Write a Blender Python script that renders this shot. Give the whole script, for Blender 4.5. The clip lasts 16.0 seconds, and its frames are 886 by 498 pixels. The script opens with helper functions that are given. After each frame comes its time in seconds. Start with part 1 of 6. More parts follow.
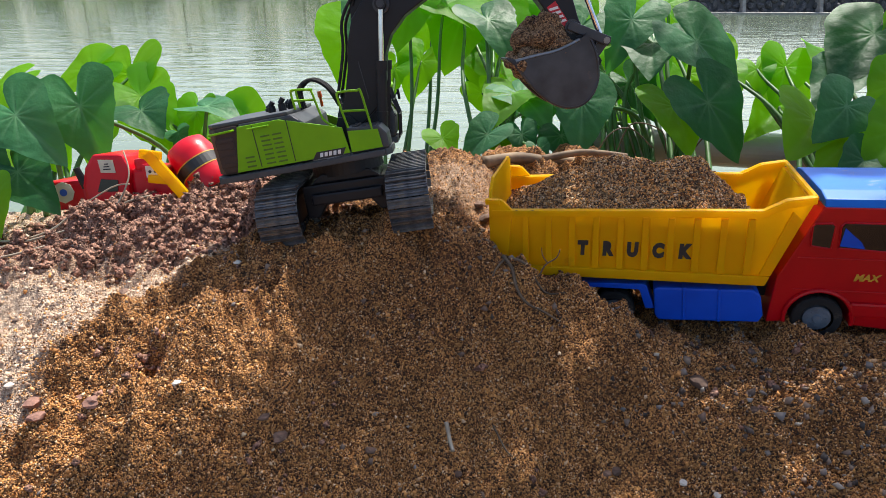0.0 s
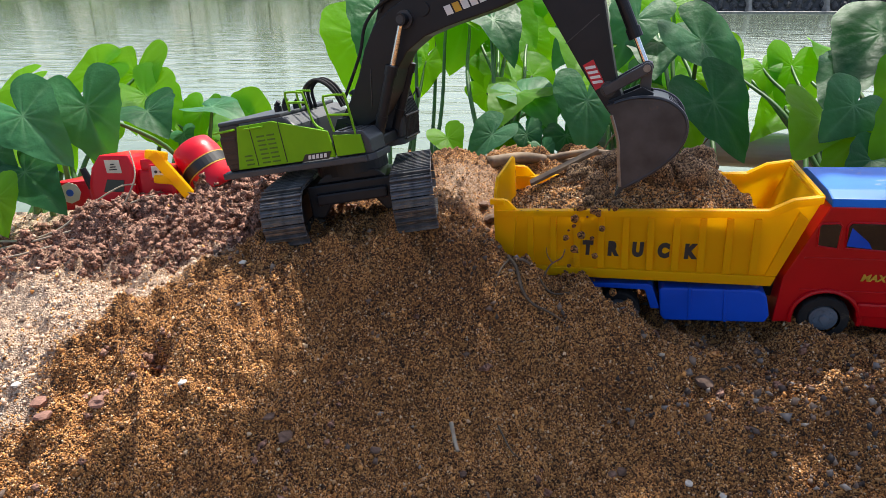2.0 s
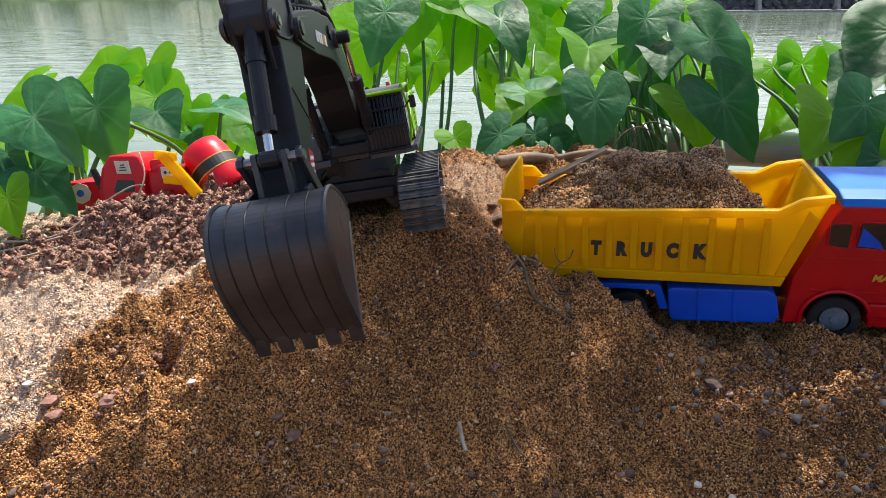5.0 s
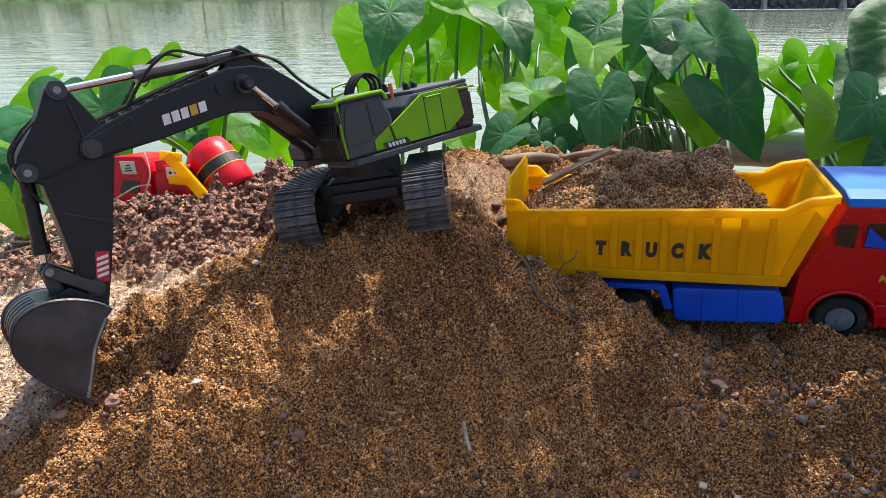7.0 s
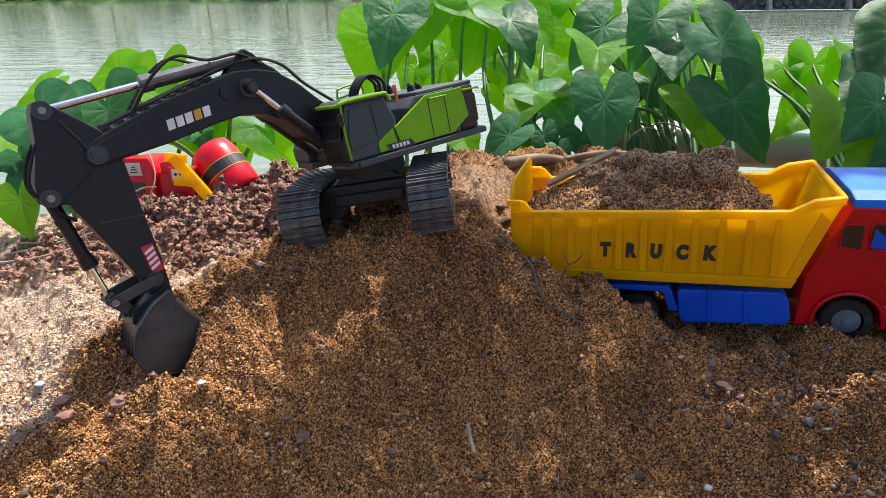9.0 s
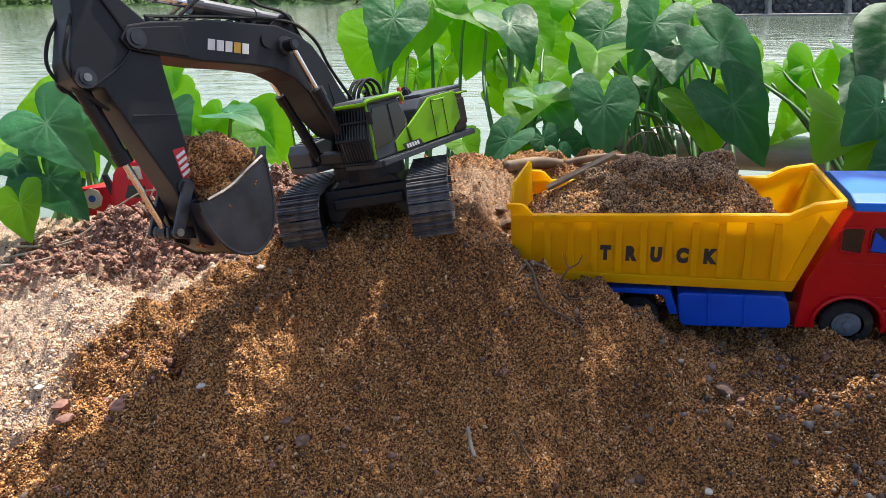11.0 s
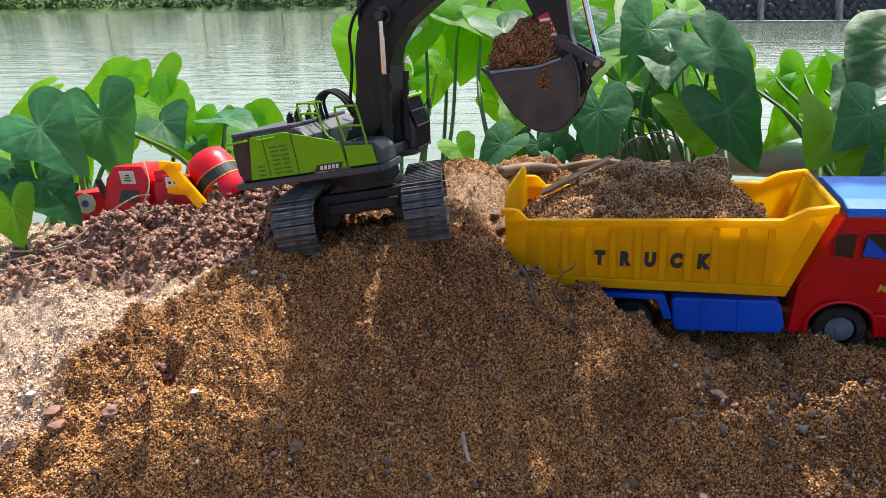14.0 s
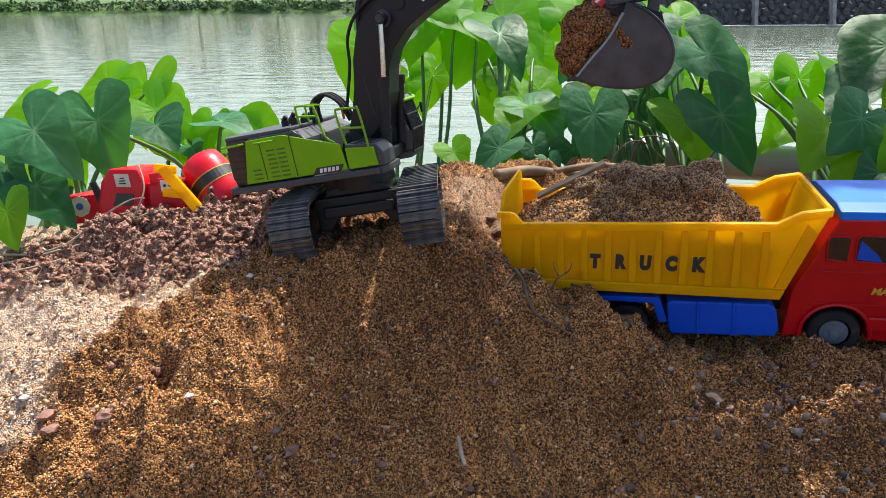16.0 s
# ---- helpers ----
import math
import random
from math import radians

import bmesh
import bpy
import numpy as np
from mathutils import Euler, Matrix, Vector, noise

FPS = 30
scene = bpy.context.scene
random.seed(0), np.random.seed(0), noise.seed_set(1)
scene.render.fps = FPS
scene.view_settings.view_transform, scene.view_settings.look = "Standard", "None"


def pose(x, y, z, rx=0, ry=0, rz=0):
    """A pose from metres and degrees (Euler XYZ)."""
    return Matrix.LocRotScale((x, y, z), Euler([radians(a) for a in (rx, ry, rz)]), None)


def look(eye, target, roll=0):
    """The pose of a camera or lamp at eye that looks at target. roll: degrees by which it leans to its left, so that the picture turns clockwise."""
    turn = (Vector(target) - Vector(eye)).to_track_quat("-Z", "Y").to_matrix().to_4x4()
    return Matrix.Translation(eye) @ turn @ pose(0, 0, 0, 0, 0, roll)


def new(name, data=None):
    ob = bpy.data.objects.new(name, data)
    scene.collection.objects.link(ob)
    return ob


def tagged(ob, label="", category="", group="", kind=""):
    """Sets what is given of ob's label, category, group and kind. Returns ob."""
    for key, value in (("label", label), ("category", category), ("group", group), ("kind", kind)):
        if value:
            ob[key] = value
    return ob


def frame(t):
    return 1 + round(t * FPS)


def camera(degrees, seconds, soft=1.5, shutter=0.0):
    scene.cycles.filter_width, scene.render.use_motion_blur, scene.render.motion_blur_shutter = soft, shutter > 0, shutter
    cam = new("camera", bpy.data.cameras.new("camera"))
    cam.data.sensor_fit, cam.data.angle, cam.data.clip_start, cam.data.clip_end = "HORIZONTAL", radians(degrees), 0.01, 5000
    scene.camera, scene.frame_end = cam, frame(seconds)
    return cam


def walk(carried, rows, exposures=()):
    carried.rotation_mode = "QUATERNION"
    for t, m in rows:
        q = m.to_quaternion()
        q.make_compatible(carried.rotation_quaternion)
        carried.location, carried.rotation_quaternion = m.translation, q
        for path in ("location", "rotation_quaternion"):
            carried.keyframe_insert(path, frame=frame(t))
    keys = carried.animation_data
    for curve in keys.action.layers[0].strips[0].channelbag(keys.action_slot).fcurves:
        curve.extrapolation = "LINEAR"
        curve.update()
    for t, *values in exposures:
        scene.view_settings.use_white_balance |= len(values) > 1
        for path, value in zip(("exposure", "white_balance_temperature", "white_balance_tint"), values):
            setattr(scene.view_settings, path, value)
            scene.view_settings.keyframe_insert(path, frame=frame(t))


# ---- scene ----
cam = camera(70.0, 16.0, soft=.5)


def aim(yaw, lift):
    """The still standpoint, turned by a small pan and lift (degrees)."""
    return pose(0, 0, 1.1, 90 - 22.6) @ pose(0, 0, 0, lift, yaw, 0)


PAN = [(0, 0, 0), (1, .256, 0), (2, .486, 0), (3, .767, 0), (4, 1.023, 0), (6.5, 1.611, .026), (7, 1.713, .026),
       (8, 1.943, .077), (9, 2.148, .154), (10.25, 2.199, .333), (11.5, 2.071, .563), (12.5, 1.918, .742),
       (13.5, 1.713, .87), (14.5, 1.509, 1.023), (15.5, 1.304, 1.176), (16, 1.176, 1.253)]
walk(cam, [(t, aim(.9 * a, .96 * b)) for t, a, b in PAN], exposures=((0, .68), (8.5, .74), (12, .78), (16, .77)))

# ---- light ----
SUN = Vector((.20, .45, .87)).normalized()
world = bpy.data.worlds.new("sky")
scene.world = world
world.use_nodes = True
wn = world.node_tree.nodes
sky = wn.new("ShaderNodeTexSky")
sky.sky_type, sky.sun_disc = "NISHITA", False
sky.sun_elevation = math.asin(SUN.z)
sky.sun_rotation = math.atan2(SUN.x, SUN.y)
sky.air_density, sky.dust_density, sky.ozone_density = 1.0, 3.0, 1.0
wn["Background"].inputs["Strength"].default_value = 0.145
world.node_tree.links.new(sky.outputs[0], wn["Background"].inputs["Color"])
sun_data = bpy.data.lights.new("sun", "SUN")
sun_data.energy, sun_data.angle, sun_data.color = 4.8, radians(.6), (1, .95, .86)
sun = new("sun", sun_data)
sun.matrix_world = look(SUN * 20, (0, 0, 0))

# ---- materials ----
def material(name, color, rough=.6, metal=0.0, dark=None, scale=40.0, detail=6.0, bump=0.0, bump_scale=None, spots=None,
             spot_scale=8.0, spot_at=.6, coat=0.0, trans=0.0, per_object=0.0, space="Object"):
    """A procedural material: grain between two colours, optional stains, relief and variation by piece."""
    m = bpy.data.materials.new(name)
    m.use_nodes = True
    n, l = m.node_tree.nodes, m.node_tree.links
    b = n["Principled BSDF"]
    co = n.new("ShaderNodeTexCoord").outputs[space]
    no = n.new("ShaderNodeTexNoise")
    no.inputs["Scale"].default_value, no.inputs["Detail"].default_value = scale, detail
    l.new(co, no.inputs["Vector"])
    mix = n.new("ShaderNodeMix")
    mix.data_type = "RGBA"
    mix.inputs[6].default_value = (*(dark or [c * .8 for c in color]), 1)
    mix.inputs[7].default_value = (*color, 1)
    ramp = n.new("ShaderNodeMapRange")
    ramp.inputs["From Min"].default_value, ramp.inputs["From Max"].default_value = .35, .65
    l.new(no.outputs["Fac"], ramp.inputs["Value"])
    l.new(ramp.outputs[0], mix.inputs[0])
    out = mix.outputs[2]
    if spots:
        ns = n.new("ShaderNodeTexNoise")
        ns.inputs["Scale"].default_value, ns.inputs["Detail"].default_value, ns.inputs["Roughness"].default_value = spot_scale, 8, .65
        l.new(co, ns.inputs["Vector"])
        r2 = n.new("ShaderNodeMapRange")
        r2.inputs["From Min"].default_value, r2.inputs["From Max"].default_value = spot_at, spot_at + .12
        l.new(ns.outputs["Fac"], r2.inputs["Value"])
        m2 = n.new("ShaderNodeMix")
        m2.data_type = "RGBA"
        m2.inputs[7].default_value = (*spots, 1)
        l.new(out, m2.inputs[6])
        l.new(r2.outputs[0], m2.inputs[0])
        out = m2.outputs[2]
        mr = n.new("ShaderNodeMapRange")
        mr.inputs["To Min"].default_value, mr.inputs["To Max"].default_value = rough, .9
        l.new(r2.outputs[0], mr.inputs["Value"])
        l.new(mr.outputs[0], b.inputs["Roughness"])
    if per_object:
        oi = n.new("ShaderNodeObjectInfo")
        hs = n.new("ShaderNodeHueSaturation")
        mv = n.new("ShaderNodeMapRange")
        mv.inputs["To Min"].default_value, mv.inputs["To Max"].default_value = 1 - per_object, 1 + per_object
        l.new(oi.outputs["Random"], mv.inputs["Value"])
        l.new(mv.outputs[0], hs.inputs["Value"])
        l.new(out, hs.inputs["Color"])
        out = hs.outputs[0]
    l.new(out, b.inputs["Base Color"])
    b.inputs["Roughness"].default_value, b.inputs["Metallic"].default_value = rough, metal
    b.inputs["Coat Weight"].default_value = coat
    if bump:
        bp = n.new("ShaderNodeBump")
        bp.inputs["Strength"].default_value, bp.inputs["Distance"].default_value = bump, .001
        nb = n.new("ShaderNodeTexNoise")
        nb.inputs["Scale"].default_value, nb.inputs["Detail"].default_value = bump_scale or scale * 4, 4
        l.new(co, nb.inputs["Vector"])
        l.new(nb.outputs["Fac"], bp.inputs["Height"])
        l.new(bp.outputs[0], b.inputs["Normal"])
    return m


DUST = (.23, .17, .11)
YELLOW = material("yellow_plastic", (.88, .56, .004), .34, dark=(.84, .52, .003), scale=18, spots=(.42, .22, .02), spot_scale=14, spot_at=.66, bump=.08, bump_scale=60)
RED = material("red_plastic", (.46, .002, .008), .28, dark=(.40, .002, .007), scale=14, spots=(.25, .05, .03), spot_scale=20, spot_at=.72, bump=.05, bump_scale=50)
BRIGHT_RED = material("bright_red_plastic", (.62, .006, .02), .3, dark=(.52, .004, .015), scale=14, spots=(.4, .1, .08), spot_scale=16, spot_at=.68, bump=.05)
BLUE = material("blue_plastic", (.001, .075, .58), .38, dark=(.001, .06, .48), scale=16, spots=(.05, .09, .3), spot_scale=18, spot_at=.72, bump=.06, bump_scale=60)
SKYBLUE = material("roof_blue_plastic", (.003, .15, .62), .45, dark=(.003, .12, .55), scale=16, spots=(.35, .35, .33), spot_scale=22, spot_at=.62)
GREEN = material("lime_paint", (.18, .42, .002), .42, dark=(.15, .36, .002), scale=30, spots=DUST, spot_scale=26, spot_at=.68, bump=.05)
BLACKP = material("black_paint", (.013, .014, .018), .45, dark=(.009, .010, .013), scale=35, spots=(.085, .065, .045), spot_scale=30, spot_at=.68, bump=.08)
GREYP = material("grey_paint", (.045, .05, .058), .5, dark=(.035, .04, .046), scale=30, spots=(.13, .11, .085), spot_scale=22, spot_at=.6, bump=.1)
BROWNP = material("dull_brown_paint", (.05, .032, .026), .5, dark=(.04, .026, .022), scale=30, spots=DUST, spot_scale=24, spot_at=.66, bump=.1)
WORN = material("worn_steel", (.060, .062, .070), .38, .4, dark=(.032, .033, .038), scale=30, spots=(.13, .10, .075), spot_scale=34, spot_at=.62, bump=.15)
CHROME = material("chrome", (.75, .75, .76), .16, 1.0, dark=(.6, .6, .62), scale=60)
STEEL = material("grey_barrel_steel", (.17, .17, .175), .36, .75, dark=(.11, .11, .115), scale=40, spots=(.14, .11, .08), spot_scale=26, spot_at=.68)
PIN = material("pin_steel", (.30, .29, .28), .35, .9, dark=(.18, .17, .16), scale=80)
RUBBER = material("black_rubber", (.018, .018, .019), .75, dark=(.012, .012, .013), scale=50, spots=(.12, .095, .07), spot_scale=30, spot_at=.58, bump=.1)
TRACKM = material("dusty_track_metal", (.13, .127, .13), .42, .3, dark=(.05, .05, .052), scale=90, spots=(.26, .20, .14), spot_scale=60, spot_at=.56, bump=.2, per_object=.2)
HUBM = material("grey_hub_plastic", (.12, .15, .19), .5, dark=(.05, .058, .07), scale=30, spots=(.2, .17, .13), spot_scale=30, spot_at=.62)
WHITEP = material("white_print", (.75, .75, .73), .5, dark=(.62, .62, .6), scale=50)
BLACKPRINT = material("black_print", (.02, .02, .022), .5, scale=60)
REDPRINT = material("red_print", (.55, .015, .03), .5, scale=60)
GOLD = material("gold_print", (.62, .36, .03), .5, scale=60)
STICKER = material("cream_sticker", (.62, .60, .48), .5, dark=(.5, .48, .36), scale=30)
GLASS = material("dark_cab_glass", (.006, .007, .009), .1, dark=(.005, .006, .007), scale=8)
BLUEPRINT = material("blue_print", (.02, .10, .5), .5, scale=40)
ORANGE = material("orange_lens", (.7, .12, .01), .3, scale=40)
PIPE = material("grey_pipe_plastic", (.33, .36, .37), .45, dark=(.25, .28, .29), scale=9, spots=(.12, .12, .09), spot_scale=7, spot_at=.64, bump=.1)
WOOD = material("weathered_wood", (.25, .17, .10), .8, dark=(.12, .08, .05), scale=30, bump=.4, bump_scale=90)
TWIG = material("dry_twig", (.16, .11, .07), .85, dark=(.08, .055, .035), scale=60, bump=.3)
PALEROOT = material("pale_root", (.42, .36, .27), .8, dark=(.28, .22, .16), scale=60, bump=.3)

for m_, s_ in ((YELLOW, .22), (RED, .3), (BRIGHT_RED, .35), (BLUE, .25), (SKYBLUE, .3), (GREEN, .25), (BLACKP, .32), (BROWNP, .3), (RUBBER, .3)):
    m_.node_tree.nodes["Principled BSDF"].inputs["Specular IOR Level"].default_value = s_


def soil(name, light, mid, dark, grain=300.0, relief=1.0, patch=None, patch_scale=6.0):
    """Coarse sand or clods: single grains by Voronoi cell, damp and dry patches, fine relief."""
    m = bpy.data.materials.new(name)
    m.use_nodes = True
    n, l = m.node_tree.nodes, m.node_tree.links
    b = n["Principled BSDF"]
    b.inputs["Roughness"].default_value = .88
    co = n.new("ShaderNodeTexCoord").outputs["Object"]
    vo = n.new("ShaderNodeTexVoronoi")
    vo.inputs["Scale"].default_value = grain
    l.new(co, vo.inputs["Vector"])
    sep = n.new("ShaderNodeSeparateColor")
    l.new(vo.outputs["Color"], sep.inputs[0])
    ramp = n.new("ShaderNodeValToRGB")
    e = ramp.color_ramp.elements
    e[0].color, e[1].color = (*dark, 1), (*light, 1)
    e[0].position, e[1].position = .05, .97
    k = e.new(.5)
    k.color = (*mid, 1)
    l.new(sep.outputs[0], ramp.inputs[0])
    out = ramp.outputs[0]
    big = n.new("ShaderNodeTexNoise")
    big.inputs["Scale"].default_value, big.inputs["Detail"].default_value = patch_scale, 6
    l.new(co, big.inputs["Vector"])
    if patch:
        r = n.new("ShaderNodeMapRange")
        r.inputs["From Min"].default_value, r.inputs["From Max"].default_value = .42, .62
        l.new(big.outputs["Fac"], r.inputs["Value"])
        mx = n.new("ShaderNodeMix")
        mx.data_type, mx.blend_type = "RGBA", "MULTIPLY"
        mx.inputs[7].default_value = (*patch, 1)
        l.new(out, mx.inputs[6])
        l.new(r.outputs[0], mx.inputs[0])
        out = mx.outputs[2]
    l.new(out, b.inputs["Base Color"])
    bp = n.new("ShaderNodeBump")
    bp.inputs["Strength"].default_value, bp.inputs["Distance"].default_value = .9 * relief, .0025
    l.new(vo.outputs["Distance"], bp.inputs["Height"])
    bp.invert = True
    l.new(bp.outputs[0], b.inputs["Normal"])
    return m


# the sand's low tones are darkened to paint shade between the grains
SAND = soil("damp_coarse_sand", (.74, .37, .12), (.31, .128, .036), (.028, .012, .004), 520, 1.3, (.62, .58, .54))
HEAP = soil("grey_brown_sand", (.52, .34, .18), (.22, .125, .058), (.025, .014, .008), 520, 1.0, (.75, .7, .66))


def leaf_material(name, color, under, through_=.5):
    """Taro leaf blade: light comes through; pale veins are in the mesh's own colour layer of distance to the midrib."""
    m = bpy.data.materials.new(name)
    m.use_nodes = True
    n, l = m.node_tree.nodes, m.node_tree.links
    b = n["Principled BSDF"]
    b.inputs["Roughness"].default_value = .5
    b.inputs["Specular IOR Level"].default_value = .2
    co = n.new("ShaderNodeTexCoord").outputs["Object"]
    no = n.new("ShaderNodeTexNoise")
    no.inputs["Scale"].default_value, no.inputs["Detail"].default_value = 14, 6
    l.new(co, no.inputs["Vector"])
    mix = n.new("ShaderNodeMix")
    mix.data_type = "RGBA"
    mix.inputs[6].default_value, mix.inputs[7].default_value = (*[c * .6 for c in color], 1), (*color, 1)
    # the sharpened mottle stands in for sunlit spots on the blade
    nr = n.new("ShaderNodeMapRange")
    nr.inputs["From Min"].default_value, nr.inputs["From Max"].default_value = .36, .62
    l.new(no.outputs["Fac"], nr.inputs["Value"])
    l.new(nr.outputs[0], mix.inputs[0])
    vein = n.new("ShaderNodeAttribute")
    vein.attribute_name = "vein"
    mv = n.new("ShaderNodeMix")
    mv.data_type = "RGBA"
    mv.inputs[7].default_value = (color[0] * 1.5 + .09, color[1] * 1.25 + .11, color[2] * 1.5 + .05, 1)
    l.new(mix.outputs[2], mv.inputs[6])
    l.new(vein.outputs["Fac"], mv.inputs[0])
    oi = n.new("ShaderNodeObjectInfo")
    hs = n.new("ShaderNodeHueSaturation")
    r = n.new("ShaderNodeMapRange")
    r.inputs["To Min"].default_value, r.inputs["To Max"].default_value = .82, 1.18
    l.new(oi.outputs["Random"], r.inputs["Value"])
    l.new(r.outputs[0], hs.inputs["Value"])
    l.new(mv.outputs[2], hs.inputs["Color"])
    l.new(hs.outputs[0], b.inputs["Base Color"])
    tr = n.new("ShaderNodeBsdfTranslucent")
    tr.inputs["Color"].default_value = (*under, 1)
    ms = n.new("ShaderNodeMixShader")
    ms.inputs[0].default_value = through_
    l.new(b.outputs[0], ms.inputs[1])
    l.new(tr.outputs[0], ms.inputs[2])
    l.new(ms.outputs[0], n["Material Output"].inputs["Surface"])
    bp = n.new("ShaderNodeBump")
    nf = n.new("ShaderNodeTexNoise")
    nf.inputs["Scale"].default_value, nf.inputs["Detail"].default_value = 26, 6
    l.new(co, nf.inputs["Vector"])
    bp.inputs["Strength"].default_value, bp.inputs["Distance"].default_value = .6, .010
    l.new(nf.outputs["Fac"], bp.inputs["Height"])
    l.new(bp.outputs[0], b.inputs["Normal"])
    return m


# the light kind has backlight in its colour, the grey kind a pale sheen
LEAF_DEEP = leaf_material("deep_green_leaf", (.018, .10, .035), (.07, .40, .015), .22)
LEAF_LIGHT = leaf_material("backlit_green_leaf", (.085, .26, .008), (.30, .76, .004), .56)
LEAF_GREY = leaf_material("grey_green_leaf", (.045, .17, .070), (.10, .40, .03), .26)
STEM = material("green_stem", (.06, .17, .03), .5, dark=(.04, .11, .025), scale=30, spots=(.09, .07, .03), spot_scale=9, spot_at=.62)
BUSH = material("bank_foliage", (.075, .16, .022), .7, dark=(.03, .075, .012), scale=3, per_object=.2)
BANKSTONE = material("dark_embankment_stone", (.10, .10, .105), .85, dark=(.045, .047, .05), scale=3, bump=.5, bump_scale=20)
CONCRETE = material("pale_concrete", (.34, .33, .31), .85, dark=(.22, .21, .2), scale=5)

WATER = bpy.data.materials.new("rippled_green_water")
WATER.use_nodes = True
n_, l_ = WATER.node_tree.nodes, WATER.node_tree.links
b_ = n_["Principled BSDF"]
b_.inputs["Base Color"].default_value = (.14, .18, .12, 1)
b_.inputs["Roughness"].default_value, b_.inputs["IOR"].default_value = .05, 1.33
c_ = n_.new("ShaderNodeTexCoord").outputs["Object"]
mp_ = n_.new("ShaderNodeMapping")
mp_.inputs["Rotation"].default_value, mp_.inputs["Scale"].default_value = (0, 0, radians(-24)), (.55, 1.9, 1)
l_.new(c_, mp_.inputs["Vector"])
nz_ = n_.new("ShaderNodeTexNoise")
nz_.inputs["Scale"].default_value, nz_.inputs["Detail"].default_value, nz_.inputs["Distortion"].default_value = 1.7, 3, .8
l_.new(mp_.outputs[0], nz_.inputs["Vector"])
bp_ = n_.new("ShaderNodeBump")
bp_.inputs["Strength"].default_value, bp_.inputs["Distance"].default_value = .34, .06
l_.new(nz_.outputs["Fac"], bp_.inputs["Height"])
l_.new(bp_.outputs[0], b_.inputs["Normal"])

# ---- mesh helpers ----
def mesh_of(name, bm, mat, smooth=False):
    me = bpy.data.meshes.new(name)
    bm.normal_update()
    bm.to_mesh(me)
    bm.free()
    me.materials.append(mat)
    if smooth:
        me.shade_smooth()
    return me


def part(name, bm, mat, parent, label="", smooth=False):
    ob = new(name, mesh_of(name, bm, mat, smooth))
    ob.parent = parent
    return tagged(ob, label)


def thing(name, m, label, category, group=""):
    ob = new(name)
    ob.empty_display_size = .05
    ob.matrix_basis = m
    return tagged(ob, label, category, group)


def box(bm, c, s, bevel=0.0, rot=None):
    """A box of size s centred at c, with rounded edges."""
    g = bmesh.ops.create_cube(bm, size=1.0)["verts"]
    m = Matrix.Translation(c) @ (rot or Matrix()) @ Matrix.Diagonal((*s, 1))
    bmesh.ops.transform(bm, matrix=m, verts=g)
    if bevel:
        ed = list({e for v in g for e in v.link_edges})
        bmesh.ops.bevel(bm, geom=ed, offset=bevel, segments=2, affect="EDGES", profile=.6)
    return bm


def prism(bm, outline, a, b, plane="xz", bevel=0.0):
    """An outline in a plane ("xz", "yz" or "xy"), given thickness from a to b along the third axis."""
    def put(u, v, w):
        return {"xz": (u, w, v), "yz": (w, u, v), "xy": (u, v, w)}[plane]
    lo = [bm.verts.new(put(u, v, a)) for u, v in outline]
    hi = [bm.verts.new(put(u, v, b)) for u, v in outline]
    fs = [bm.faces.new(lo), bm.faces.new(list(reversed(hi)))]
    k = len(lo)
    for i in range(k):
        fs.append(bm.faces.new((lo[i], hi[i], hi[(i + 1) % k], lo[(i + 1) % k])))
    bmesh.ops.recalc_face_normals(bm, faces=fs)
    if bevel:
        ed = list({e for f in fs for e in f.edges})
        bmesh.ops.bevel(bm, geom=ed, offset=bevel, segments=2, affect="EDGES", profile=.6, clamp_overlap=True)
    return bm


def rod(bm, p, q, r, seg=12, r2=None):
    """A round bar from p to q."""
    p, q = Vector(p), Vector(q)
    d = q - p
    g = bmesh.ops.create_cone(bm, cap_ends=True, segments=seg, radius1=r, radius2=r if r2 is None else r2, depth=d.length)["verts"]
    m = Matrix.Translation((p + q) / 2) @ d.to_track_quat("Z", "Y").to_matrix().to_4x4()
    bmesh.ops.transform(bm, matrix=m, verts=g)
    return bm


def tube(bm, pts, r, seg=8, r2=None):
    """A round tube along points, tapering to r2."""
    pts = [Vector(p) for p in pts]
    r2 = r if r2 is None else r2
    rings = []
    side = None
    for i, p in enumerate(pts):
        d = (pts[min(i + 1, len(pts) - 1)] - pts[max(i - 1, 0)]).normalized()
        if side is None:
            side = d.orthogonal().normalized()
        side = (side - d * side.dot(d)).normalized()
        up = d.cross(side)
        k = r + (r2 - r) * i / (len(pts) - 1)
        rings.append([bm.verts.new(p + (side * math.cos(2 * math.pi * j / seg) + up * math.sin(2 * math.pi * j / seg)) * k) for j in range(seg)])
    for a, b in zip(rings, rings[1:]):
        for j in range(seg):
            bm.faces.new((a[j], a[(j + 1) % seg], b[(j + 1) % seg], b[j]))
    bm.faces.new(list(reversed(rings[0])))
    bm.faces.new(rings[-1])
    return bm


def bend(pts, n=10):
    """A smooth line through points."""
    pts = [Vector(p) for p in pts]
    out = []
    for i in range(len(pts) - 1):
        a, b, c, d = pts[max(i - 1, 0)], pts[i], pts[i + 1], pts[min(i + 2, len(pts) - 1)]
        for k in range(n):
            t = k / n
            out.append(.5 * (2 * b + (c - a) * t + (2 * a - 5 * b + 4 * c - d) * t * t + (3 * b - a - 3 * c + d) * t ** 3))
    return out + [pts[-1]]


